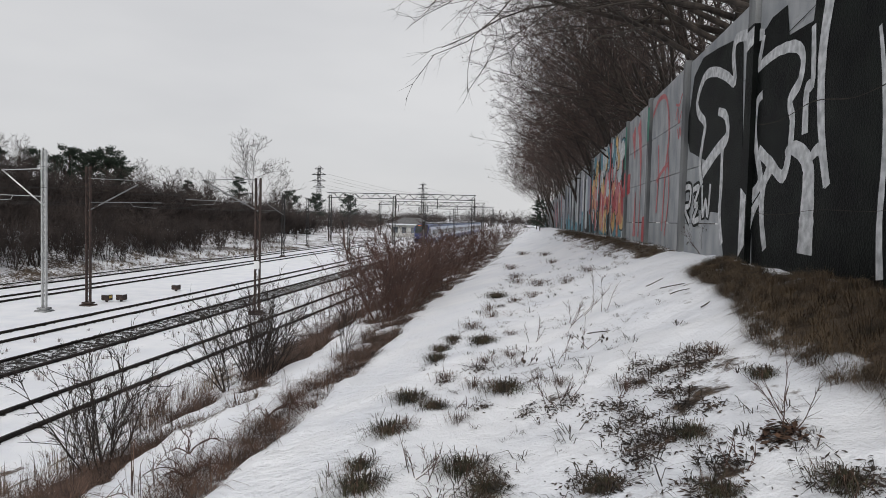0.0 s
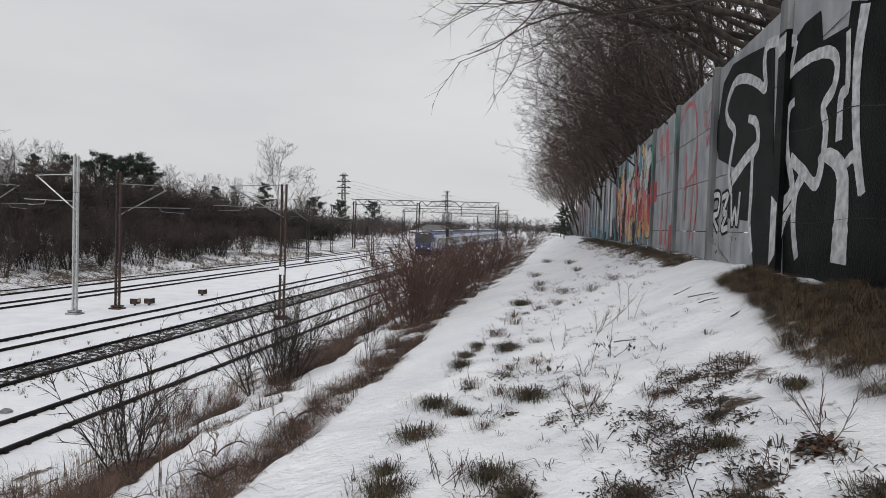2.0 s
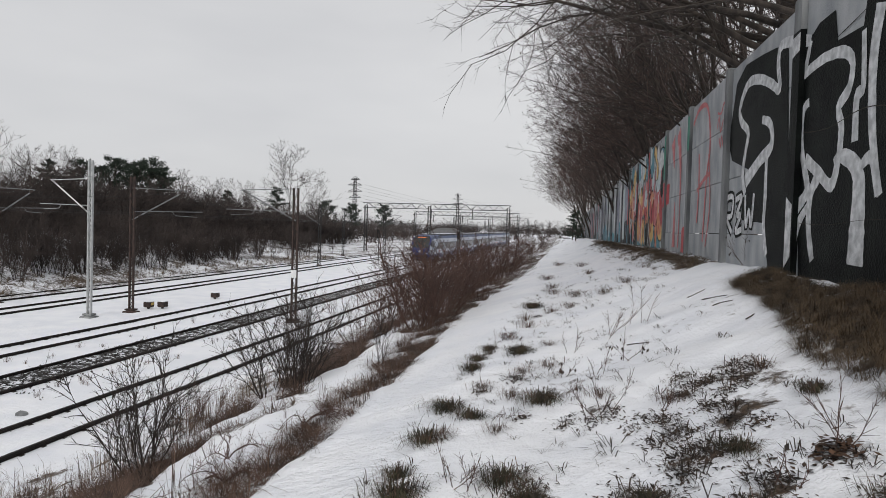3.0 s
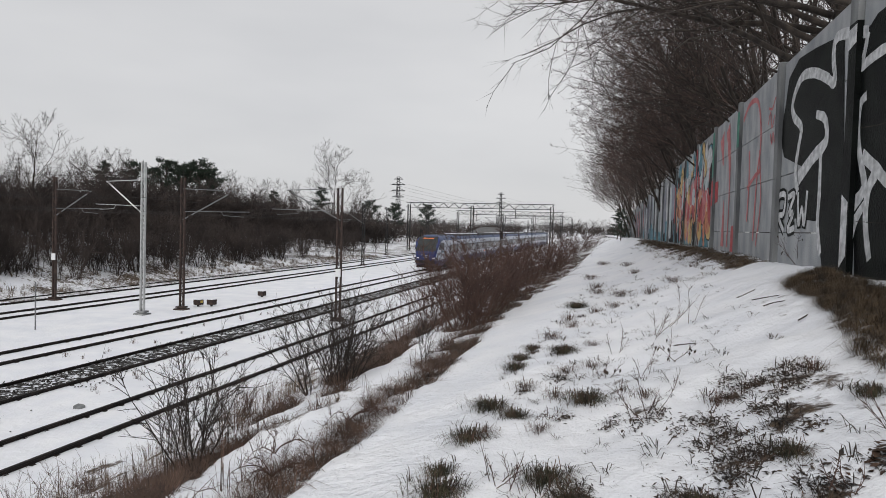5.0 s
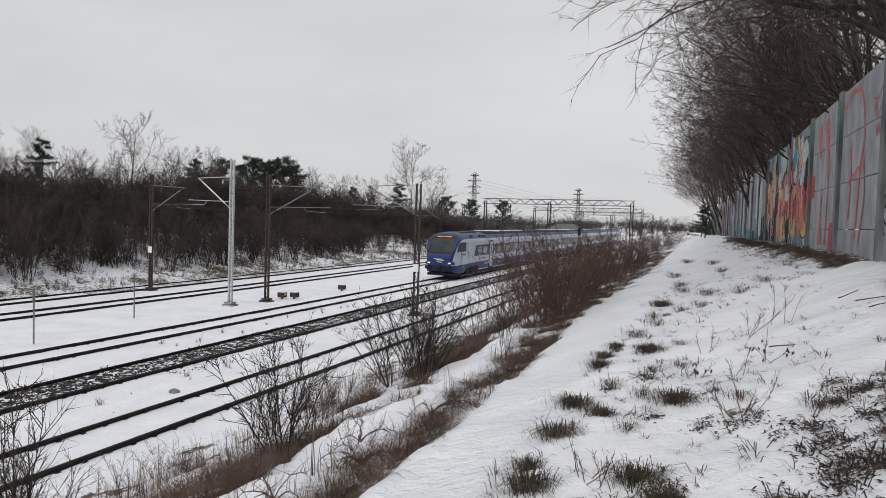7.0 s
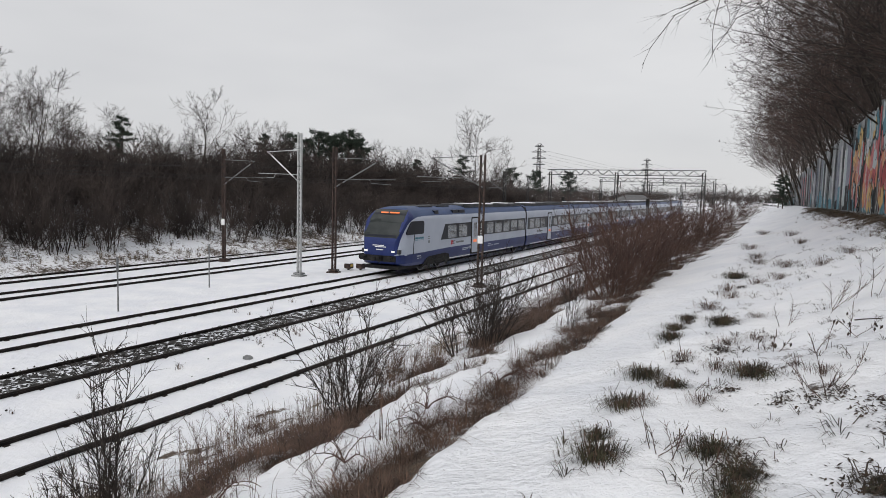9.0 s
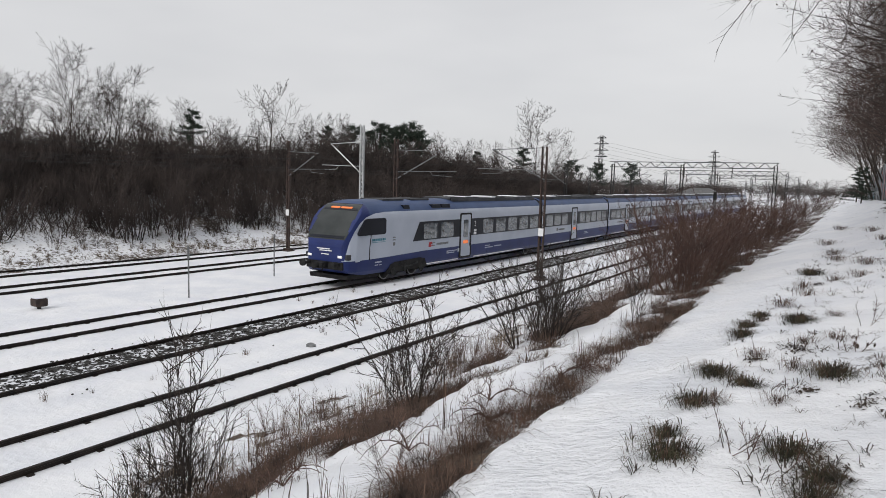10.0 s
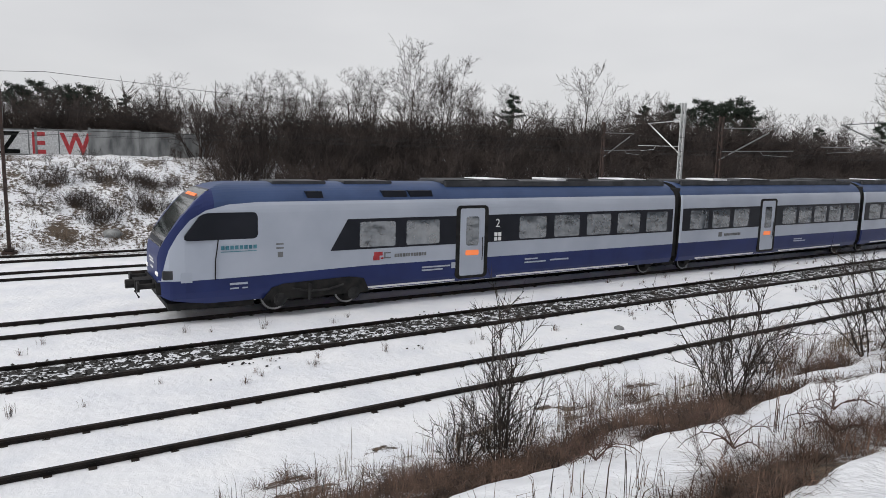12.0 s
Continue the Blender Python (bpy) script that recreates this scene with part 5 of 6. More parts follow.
def crowned_tree(seed, h, r, stems=1, counts=(10, 8, 8, 4), bias=(0, 0, 0), twig=0.005, leafy=0.0, spread=0.12, crown_mat=None, clear=0.0, reach=0):
    rng = random.Random(seed)
    wood, crown = Build(), Build()
    for s in range(stems):
        lean = turned(Vector((0, 0, 1)), rng, spread) + Vector(bias) * 0.25
        at = (rng.uniform(-0.35, 0.35) * (stems > 1), rng.uniform(-0.35, 0.35) * (stems > 1), -0.3)
        bough(wood, crown, rng, at, lean.normalized(), h * rng.uniform(0.85, 1.0), r * rng.uniform(0.7, 1.0), 0, counts, Vector(bias), twig, leafy, clear)
    for k in range(reach):
        z = 3.6 + 1.3 * k / reach
        out = Vector((-1, rng.uniform(-0.35, 0.15), rng.uniform(0.0, 0.16))).normalized()
        bough(wood, crown, rng, (-0.25, 0, z), out, rng.uniform(5.8, 7.8), 0.075, 1, counts, Vector(bias) * 0.3, twig, leafy)
    return wood.mesh("trunk", BARK, True), crown.mesh("crown", crown_mat or TWIG)


# the row behind the concrete wall, reaching out over it
HEDGE = mat("purplish_twig", (0.025, 0.017, 0.015), (0.095, 0.063, 0.053), 1.5, 0.9, vary=0.35)
ROW = [crowned_tree(31, 11.5, 0.27, 2, (6, 8, 7, 4), (-0.55, -0.15, 0.08), 0.0055, 0, 0.12, TWIG, 3.5, 4),
       crowned_tree(35, 10.5, 0.22, 2, (8, 7, 6, 3), (-0.50, -0.1, 0.1), 0.0055, 0, 0.2, HEDGE, 3.6),
       crowned_tree(33, 9.0, 0.12, 3, (9, 7, 6, 3), (-0.45, 0, 0.1), 0.006, 0.15, 0.22, HEDGE, 3.5),
       crowned_tree(34, 8.0, 0.09, 4, (8, 7, 6, 3), (-0.36, 0.0, 0.1), 0.007, 0.4, 0.25, HEDGE, 3.3)]
rngt = random.Random(77)
for _k, (_x, _y, _v, _s) in enumerate(((3.9, 14.8, 0, 1.0), (4.9, 11.6, 0, 1.0), (5.4, 17.5, 1, 1.05), (3.7, 19.0, 2, 1.0), (4.0, 21.5, 1, 0.95), (5.2, 24.0, 0, 1.0), (3.2, 26.0, 2, 1.05), (3.9, 28.5, 1, 0.95), (2.9, 30.0, 3, 1.05), (2.7, 33.0, 2, 1.0), (3.4, 36.0, 3, 1.15), (2.5, 38.5, 3, 1.0), (2.4, 42.0, 2, 1.05), (2.2, 46.0, 3, 1.15), (2.0, 51.0, 3, 1.2), (1.7, 56.0, 2, 1.1), (1.4, 62.0, 3, 1.25), (1.0, 69.0, 3, 1.3), (0.6, 77.0, 2, 1.2), (0.2, 87.0, 3, 1.35), (-0.3, 98.0, 2, 1.3), (-0.8, 110.0, 3, 1.45), (-1.4, 124.0, 3, 1.5), (6.5, 29.0, 2, 1.35), (6.0, 38.0, 2, 1.3))):
    plant_tree(ROW[_v], "bare dark-twigged tree leaning out over the concrete wall", _x, _y, rngt.uniform(-28, 28), _s, group="trees behind the wall")


def conifer(seed, h, w, pine=False):
    """A dark conifer: a trunk and whorls of boughs set with many needle tufts."""
    rng = random.Random(seed)
    wood, crown = Build(), Build()
    trunk = limb(wood, rng, (0, 0, -0.3), Vector((0, 0, 1)), h, h * 0.018, 0.02, 6, 7, 0.03, 0.1)
    n = 46 if not pine else 34
    for i in range(n):
        t = (0.10 if not pine else 0.32) + (0.88 if not pine else 0.66) * i / n
        p, d = along(trunk, min(t, 0.995))
        a = rng.uniform(0, 6.28)
        if pine:
            ll = w * rng.uniform(0.5, 1.0) * (1 - 0.75 * max(0, (t - 0.7) / 0.3))
            out = Vector((math.cos(a), math.sin(a), rng.uniform(0.1, 0.8)))
        else:
            ll = w * (1.02 - t) ** 0.75 * rng.uniform(0.65, 1.05)
            out = Vector((math.cos(a), math.sin(a), rng.uniform(-0.25, 0.15)))
        lp = limb(wood, rng, p, out.normalized(), ll, 0.03, 0.01, 3, 4, 0.12, 0.03)
        for j in range(26 if pine else 16):
            tt = rng.uniform(0.5 if pine else 0.15, 1.0)
            q, e = along(lp, tt)
            for _ in range(3):
                c = q + Vector((rng.gauss(0, 1), rng.gauss(0, 1), rng.gauss(0, 0.6))) * (0.22 if pine else 0.12)
                for _ in range(3):
                    u = turned(e * 0.4, rng, 0.8) * rng.uniform(0.16, 0.34)
                    v = u.cross(turned(e, rng, 1)).normalized() * 0.035
                    crown.add([c - v, c + v, c + u], [(0, 1, 2)])
    return wood.mesh("trunk", BARK, True), crown.mesh("crown", NEEDLE)


SPRUCE, PINE = conifer(3, 8.0, 4.4), conifer(4, 8.0, 3.1, True)
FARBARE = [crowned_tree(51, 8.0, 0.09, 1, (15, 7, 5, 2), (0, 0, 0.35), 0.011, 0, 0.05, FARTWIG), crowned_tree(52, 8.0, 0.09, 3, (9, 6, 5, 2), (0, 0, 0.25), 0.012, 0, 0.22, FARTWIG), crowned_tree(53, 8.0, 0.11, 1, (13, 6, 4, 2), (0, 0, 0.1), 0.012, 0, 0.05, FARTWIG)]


def skyline(azimuth, elevation, back, kind, label, name="bare_tree"):
    """A tree on the far bank, at the bearing and height over the horizon at which it stands up behind the railway."""
    a = radians(azimuth)
    d = back / math.sin(a)
    x, y = -d * math.sin(a), d * math.cos(a)
    if y > 25:
        d = (back + bend(y) * 1.1) / math.sin(a)
        x, y = -d * math.sin(a), d * math.cos(a)
    h = 4.95 + d * math.tan(radians(elevation)) - ground_z(x, y)
    plant_tree(kind, label, x, y, rngt.uniform(0, 360), h / 8.0, name, "trees along the far bank")


B0, B1, B2 = FARBARE
for _a, _e, _b, _m in ((62.1, 7.5, 57, B0), (59.3, 6.9, 55, B1), (56.9, 4.9, 55, B1), (50.8, 3.9, 56, B1), (47.4, 6.6, 55, B2), (44.4, 4.4, 56, B1), (41.8, 4.2, 58, B1), (65.4, 5.6, 56, B1), (66.8, 5.4, 58, B0), (69.5, 5.2, 56, B1), (72, 5.0, 58, B1), (74.4, 5.2, 55, B1), (76.5, 4.4, 58, B1), (81.8, 4.7, 58, B1), (79.1, 3.7, 58, B1), (61, 5.2, 60, B1), (25.2, 5.2, 56, B0), (30.8, 2.9, 60, B1), (33.5, 3.2, 60, B1), (28.5, 2.8, 60, B1), (23.4, 2.3, 58, B1), (54.5, 4.6, 58, B0), (48.6, 3.8, 60, B1)):
    skyline(_a, _e, _b, _m, "tall bare tree on top of the snowy bank")
for _a, _e, _b, _m in ((53.4, 5.2, 54, SPRUCE), (43.0, 4.4, 56, SPRUCE), (40.6, 4.3, 58, PINE), (38.6, 4.6, 55, PINE), (36.9, 4.4, 57, PINE), (36.0, 4.7, 55, PINE), (35.2, 4.1, 58, PINE), (26.3, 3.2, 58, SPRUCE), (30.2, 2.7, 60, SPRUCE), (22.2, 2.0, 60, PINE), (20.2, 1.8, 60, PINE), (84.1, 4.0, 60, SPRUCE), (85.3, 3.8, 58, SPRUCE), (86.7, 4.3, 60, PINE), (88.0, 4.2, 60, PINE), (89.8, 4.4, 60, PINE), (91.2, 4.1, 60, PINE), (87.4, 3.9, 62, PINE), (17.5, 1.8, 62, PINE)):
    skyline(_a, _e, _b, _m, "dark evergreen conifer standing among bare trees on the bank", "conifer")
plant_tree(SPRUCE, "dark small conifer at the far end of the wall", -1.9, 92, 0, 0.55, "conifer")
plant_tree(SPRUCE, "dark small conifer at the far end of the wall", -3.0, 118, 40, 0.7, "conifer")


def scatter(name, kinds, spots, material, label, category):
    """ONE mesh out of many copies of a few kinds; spots: kind, x, y, z, yaw, size, height."""
    vs, loops, counts, base = [], [], [], 0
    cooked = []
    for b in kinds:
        v = np.array(b.v, dtype=np.float32)
        cooked.append((v, np.array([i for f in b.f for i in f], dtype=np.int64), np.array([len(f) for f in b.f], dtype=np.int64)))
    for k, x, y, z, yaw, s, sz in spots:
        v, l, c = cooked[k]
        ca, sa = math.cos(yaw), math.sin(yaw)
        w = np.empty_like(v)
        w[:, 0] = (v[:, 0] * ca - v[:, 1] * sa) * s + x
        w[:, 1] = (v[:, 0] * sa + v[:, 1] * ca) * s + y
        w[:, 2] = v[:, 2] * sz + z
        vs.append(w)
        loops.append(l + base)
        counts.append(c)
        base += len(v)
    v, l, c = np.concatenate(vs), np.concatenate(loops), np.concatenate(counts)
    me = bpy.data.meshes.new(name)
    me.vertices.add(len(v))
    me.vertices.foreach_set("co", v.ravel())
    me.loops.add(len(l))
    me.loops.foreach_set("vertex_index", l.astype(np.int32))
    me.polygons.add(len(c))
    me.polygons.foreach_set("loop_start", np.concatenate([[0], np.cumsum(c)[:-1]]).astype(np.int32))
    me.polygons.foreach_set("loop_total", c.astype(np.int32))
    me.update(calc_edges=True)
    me.materials.append(material)
    return tagged(new(name, me), label, category, kind="stuff")


def shrub(seed, h, w, stems, twigs, r, fine=0, split=False, low=0.2, turn=0.55, sway=0.12):
    rng = random.Random(seed)
    b, each = Build(), []
    for _ in range(stems):
        if split:
            b = Build()
            each.append(b)
        a = rng.uniform(0, 6.28)
        out = Vector((math.cos(a) * w / h, math.sin(a) * w / h, 1)) * 1.0
        out = Vector((out.x * rng.uniform(0.1, 1), out.y * rng.uniform(0.1, 1), 1)).normalized()
        p = (math.cos(a) * 0.12 * w, math.sin(a) * 0.12 * w, -0.05)
        sp = limb(b, rng, p, out, h * rng.uniform(0.6, 1.0), r, r * 0.35, 5, 3, sway, 0.05)
        for _ in range(twigs):
            q, e = along(sp, rng.uniform(low, 0.98))
            ll = h * rng.uniform(0.12, 0.34)
            if not fine:
                b.spike(q, q + turned(e, rng, turn) * ll, r * 0.6)
                continue
            tp = limb(b, rng, q, turned(e, rng, turn), ll, r * 0.5, r * 0.22, 2, 3, 0.2, 0.08)
            for _ in range(fine):
                q2, e2 = along(tp, rng.uniform(0.2, 0.95))
                b.spike(q2, q2 + turned(e2, rng, turn) * ll * rng.uniform(0.3, 0.6), r * 0.32)
    return each if split else b


def far_thicket():
    rng = random.Random(12)
    kinds = [shrub(60 + k, 1.0, 0.5, 6, 15, 0.0085, 2, False, 0.34, 0.9, 0.2) for k in range(6)]
    spots = []
    for _ in range(700):
        y = rng.uniform(-40, 130)
        xt = -45.2 - abs(rng.gauss(0, 1)) * 4.5
        if y < 9 and xt > -51.5:
            xt -= 6.5
        x = xt - bend(y)
        h = rng.uniform(3.0, 4.9) * (1.3 if y > 50 else 1.0)
        spots.append((rng.randrange(6), x, y, ground_z(x, y) - 0.05, rng.uniform(0, 6.28), h * 1.3, h))
    for _ in range(190):
        y = rng.uniform(70, 330)
        x = -rng.uniform(44, 70) - bend(y)
        h = rng.uniform(3.0, 5.0)
        spots.append((rng.randrange(6), x, y, ground_z(x, y) - 0.05, rng.uniform(0, 6.28), h * 1.8, h))
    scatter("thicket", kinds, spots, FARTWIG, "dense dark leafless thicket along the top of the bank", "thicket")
    spots = []
    for _ in range(820):
        y = rng.uniform(-10, 100) if rng.random() < 0.5 else rng.uniform(18, 70)
        xt = -rng.uniform(37.2, 46.5)
        x = xt - bend(y)
        h = rng.uniform(1.0, 3.2) if xt < -40 else rng.uniform(0.4, 1.4)
        if y > 22 and rng.random() < 0.75:
            h = rng.uniform(2.0, 4.2)
        if y < 9:
            h *= 0.42
        spots.append((rng.randrange(6), x, y, ground_z(x, y) - 0.04, rng.uniform(0, 6.28), h * 0.95, h))
    kinds = kinds + [shrub(80 + k, 1.0, 1.1, 8, 9, 0.009, 2) for k in range(4)]
    for _ in range(260):
        y = rng.uniform(-2, 34) if rng.random() < 0.5 else rng.uniform(9, 26)
        x = -rng.uniform(38.6, 46.5) - bend(y)
        h = rng.uniform(1.4, 3.4) if y > 10 else rng.uniform(0.5, 1.1)
        spots.append((6 + rng.randrange(4), x, y, ground_z(x, y) - 0.04, rng.uniform(0, 6.28), h * rng.uniform(0.8, 1.2), h))
    for _ in range(150):
        sx, sy, sr = rng.choice(((-42.6, 0.6, 1.0), (-42.9, 3.4, 1.2), (-42.4, 5.6, 1.1), (-40.2, 1.6, 0.8), (-39.8, 5.0, 0.9), (-38.6, 2.6, 0.8), (-41.5, 9.0, 0.9)))
        x, y = sx + rng.gauss(0, 0.45) * sr, sy + rng.gauss(0, 0.6) * sr
        h = rng.uniform(0.5, 1.2)
        spots.append((6 + rng.randrange(4), x, y, ground_z(x, y) - 0.04, rng.uniform(0, 6.28), h, h * 0.8))
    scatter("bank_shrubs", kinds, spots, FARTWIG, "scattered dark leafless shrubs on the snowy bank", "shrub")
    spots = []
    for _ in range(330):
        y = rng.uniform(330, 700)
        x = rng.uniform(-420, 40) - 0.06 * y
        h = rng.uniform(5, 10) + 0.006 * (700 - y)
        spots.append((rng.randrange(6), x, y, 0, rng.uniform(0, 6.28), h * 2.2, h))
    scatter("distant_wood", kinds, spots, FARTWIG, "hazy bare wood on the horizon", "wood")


far_thicket()


# bushes on the near slope
BUSH = [shrub(80, 1.0, 0.62, 12, 15, 0.0068, 4, True, 0.2, 0.8, 0.16), shrub(81, 1.0, 0.75, 13, 13, 0.0060, 4, True, 0.2, 0.8, 0.16), shrub(82, 1.0, 0.34, 5, 22, 0.0062, 4, True, 0.15, 0.85, 0.14), shrub(83, 1.0, 0.9, 14, 10, 0.0042, 4, True, 0.2, 0.75, 0.16)]
BUSH_D = [[b.mesh("stem", TWIG) for b in k] for k in BUSH]
BUSH_R = [[b.mesh("stem", REDTWIG) for b in k] for k in BUSH]


def bush(x, y, h, k, red, label, spread=1.0):
    t = thing("bush", label, "bush", pose(x, y, ground_z(x, y), 0, 0, rngt.uniform(0, 360)), "bushes on the slope")
    if y > 14:
        h *= 1.25
    t.scale = (h * spread, h * spread, h)
    for me in (BUSH_R if red else BUSH_D)[k]:
        part("stem", me, None, t)


for _x, _y, _h, _k, _s in ((-5.3, 7.2, 1.75, 0, 0.9), (-5.75, 7.35, 1.35, 2, 0.9), (-5.0, 11.0, 1.7, 1, 1.0), (-5.35, 11.6, 1.9, 0, 1.0), (-5.6, 11.2, 1.6, 1, 1.1), (-5.35, 3.65, 1.75, 2, 0.9), (-5.45, 3.8, 1.1, 1, 1.0), (-5.7, 3.4, 0.8, 0, 1.2), (-3.25, 10.3, 1.05, 2, 0.7)):
    bush(_x, _y, _h, _k, False, "bare dark-stemmed bush rising from dry grass and snow", _s)
for _x, _y, _h, _k, _s in ((-3.4, 14.3, 1.5, 1, 1.1), (-3.9, 15.5, 1.9, 1, 1.1), (-4.6, 16.5, 1.8, 3, 1.0), (-4.0, 18.5, 2.0, 1, 1.2), (-5.2, 19.5, 1.9, 3, 1.0), (-4.4, 21.5, 1.9, 1, 1.2), (-5.6, 24.0, 2.0, 1, 1.2), (-4.5, 25.5, 1.6, 3, 1.2), (-5.0, 29.0, 1.7, 1, 1.3), (-4.6, 33.0, 1.6, 3, 1.3), (-5.6, 37.0, 1.8, 1, 1.3), (-4.8, 42.0, 1.5, 3, 1.4), (-6.0, 48.0, 1.8, 1, 1.5), (-5.0, 55.0, 1.6, 3, 1.6), (-6.5, 63.0, 1.9, 1, 1.6), (-5.5, 72.0, 1.8, 3, 1.8), (-7.2, 85.0, 2.0, 1, 2.0), (-6.0, 100.0, 1.8, 3, 2.2),
                           (-3.2, 13.6, 1.1, 3, 1.1), (-3.6, 16.8, 1.4, 1, 1.2), (-3.2, 20.0, 1.4, 3, 1.2), (-4.0, 23.4, 1.5, 1, 1.3), (-3.6, 27.0, 1.4, 3, 1.4), (-4.2, 31.0, 1.5, 1, 1.4), (-6.2, 17.6, 1.5, 3, 1.2), (-6.6, 21.8, 1.6, 1, 1.3), (-7.0, 27.0, 1.5, 3, 1.4), (-4.3, 37.0, 1.4, 1, 1.5), (-7.0, 33.5, 1.5, 1, 1.5),
                           (-7.0, 11.5, 0.9, 3, 1.2), (-6.6, 10.2, 0.8, 1, 1.3), (-6.9, 6.2, 0.8, 3, 1.3), (-5.8, 5.9, 0.7, 3, 1.2), (-3.0, 5.2, 0.4, 3, 1.2), (-3.1, 3.8, 0.4, 3, 1.2)):
    bush(_x, _y, _h, _k, True, "reddish-brown leafless bush on the railway slope", _s)


def bramble(x, y, r, seed):
    """Arching bramble canes."""
    rng = random.Random(seed)
    t = thing("bramble", "arching dark bramble canes over the snow", "bramble", pose(x, y, ground_z(x, y)), "brambles on the slope")
    for _ in range(6):
        b = Build()
        a, s = rng.uniform(0, 6.28), rng.uniform(0.6, 1.1) * r
        pts = []
        for k in range(8):
            q = k / 7
            pts.append((math.cos(a) * s * 1.5 * q + rng.uniform(-0.02, 0.02), math.sin(a) * s * 1.5 * q, s * 1.7 * q * (1 - q) + 0.02))
        b.tube(pts, [0.006 - 0.0005 * k for k in range(8)], 4)
        cane = part("cane", b, REDTWIG, t)
        for k in range(6):
            p = Vector(pts[rng.randrange(2, 7)])
            w = Build()
            w.tube([p, p + turned(Vector((0, 0, 1)), rng, 0.9) * rng.uniform(0.06, 0.2)], [0.003, 0.0016], 3)
            part("side_twig", w, REDTWIG, cane)


for _k, (_x, _y, _r) in enumerate(((-3.0, 6.8, 0.42), (-2.9, 5.0, 0.35), (-3.2, 4.2, 0.35), (-3.4, 5.9, 0.3), (-4.0, 3.6, 0.3))):
    bramble(_x, _y, _r, 200 + _k)


# ---- grass, weeds and fallen leaves ----
def tuft(seed, n, h, spread, flop=0.6, wide=0.0017):
    rng = random.Random(seed)
    b = Build()
    for _ in range(n):
        a, r = rng.uniform(0, 6.28), abs(rng.gauss(0, 0.35)) * spread
        x, y = math.cos(a) * r, math.sin(a) * r
        o = a + rng.uniform(-0.9, 0.9)
        l = h * rng.uniform(0.5, 1.1)
        f = flop * rng.uniform(0.3, 1.2)
        w = wide * rng.uniform(0.65, 1.4)
        if rng.random() < 0.12:
            l, f, w = l * 1.4, f * 0.75, w * 1.3
        nx, ny = -math.sin(o) * w, math.cos(o) * w
        p1 = (x + math.cos(o) * f * l * 0.35, y + math.sin(o) * f * l * 0.35, l * 0.6)
        p2 = (x + math.cos(o) * f * l, y + math.sin(o) * f * l, l * (0.9 - 0.5 * f))
        b.add([(x - nx, y - ny, -0.02), (x + nx, y + ny, -0.02), (p1[0] + nx, p1[1] + ny, p1[2]), (p1[0] - nx, p1[1] - ny, p1[2]), p2], [(0, 1, 2, 3), (3, 2, 4)])
    return b


TUFTS_G = [tuft(300 + k, 420, 0.15, 0.36, 1.5, 0.0022).mesh("clump", GREENGR) for k in range(3)]
TUFTS_D = [tuft(310 + k, 120, 0.20, 0.36, 1.4, 0.0018).mesh("clump", DRY) for k in range(3)]
# x, y, size of the tufts on the slope
TUFT_BIG = [(-1.26, 4.43, 0.62), (-1.13, 3.95, 0.85), (-0.5, 4.1, 0.8), (-1.37, 8.1, 0.75), (-1.4, 8.65, 0.7), (-1.35, 9.3, 0.7), (-0.86, 8.64, 0.85), (-1.14, 14.25, 1.1), (-0.39, 6.02, 0.85), (-1.29, 6.15, 0.8), (-0.98, 5.76, 0.65), (-1.25, 5.18, 0.75), (1.37, 4.56, 0.6), (-0.34, 3.5, 0.6), (0.8, 3.85, 0.55), (0.3, 3.45, 0.5), (0.78, 3.1, 0.45), (1.2, 2.88, 0.6), (-0.33, 3.75, 0.5)]
TUFT_THIN = [(-1.05, 6.82, 0.7), (-1.12, 5.24, 0.5), (-0.7, 6.29, 0.8), (-0.7, 5.29, 0.6), (-0.71, 7.43, 0.7), (-0.86, 16.92, 1.1), (-0.28, 14.9, 1.2), (0.29, 13.55, 1.1), (0.75, 14.25, 1.0), (-0.35, 13.38, 1.0), (-0.98, 11.12, 1.0), (-1.18, 10.13, 0.9), (-0.7, 13.0, 0.9), (-0.44, 7.55, 0.6), (-1.34, 30.8, 1.4), (-0.28, 25.3, 1.3), (0.0, 20.5, 1.1), (-1.3, 22.0, 1.4), (-1.0, 18.6, 1.2), (-1.1, 12.2, 0.9), (-0.5, 8.9, 0.6), (0.57, 5.15, 0.6), (1.25, 5.4, 0.7), (0.1, 5.7, 0.6)]


def grass_tuft(x, y, s, big, k):
    t = thing("grass_tuft", "thick green-brown grass tuft poking through the snow" if big else "thin dry grass tuft poking through the snow", "grass tuft", pose(x, y, ground_z(x, y), 0, 0, rngt.uniform(0, 360)), "grass tufts in the snow")
    t.scale = (s, s * rngt.uniform(0.8, 1.2), s * 0.9)
    tagged(part("clump", (TUFTS_G if big else TUFTS_D)[k % 3], None, t), kind="stuff")
    if big:
        tagged(part("dry_clump", TUFTS_D[(k + 1) % 3], None, t, at=pose(0.03, 0.02, 0)), kind="stuff")


for _k, (_x, _y, _s) in enumerate(TUFT_BIG):
    grass_tuft(_x, _y, _s, True, _k)
for _k, (_x, _y, _s) in enumerate(TUFT_THIN):
    grass_tuft(_x, _y, _s, False, _k)


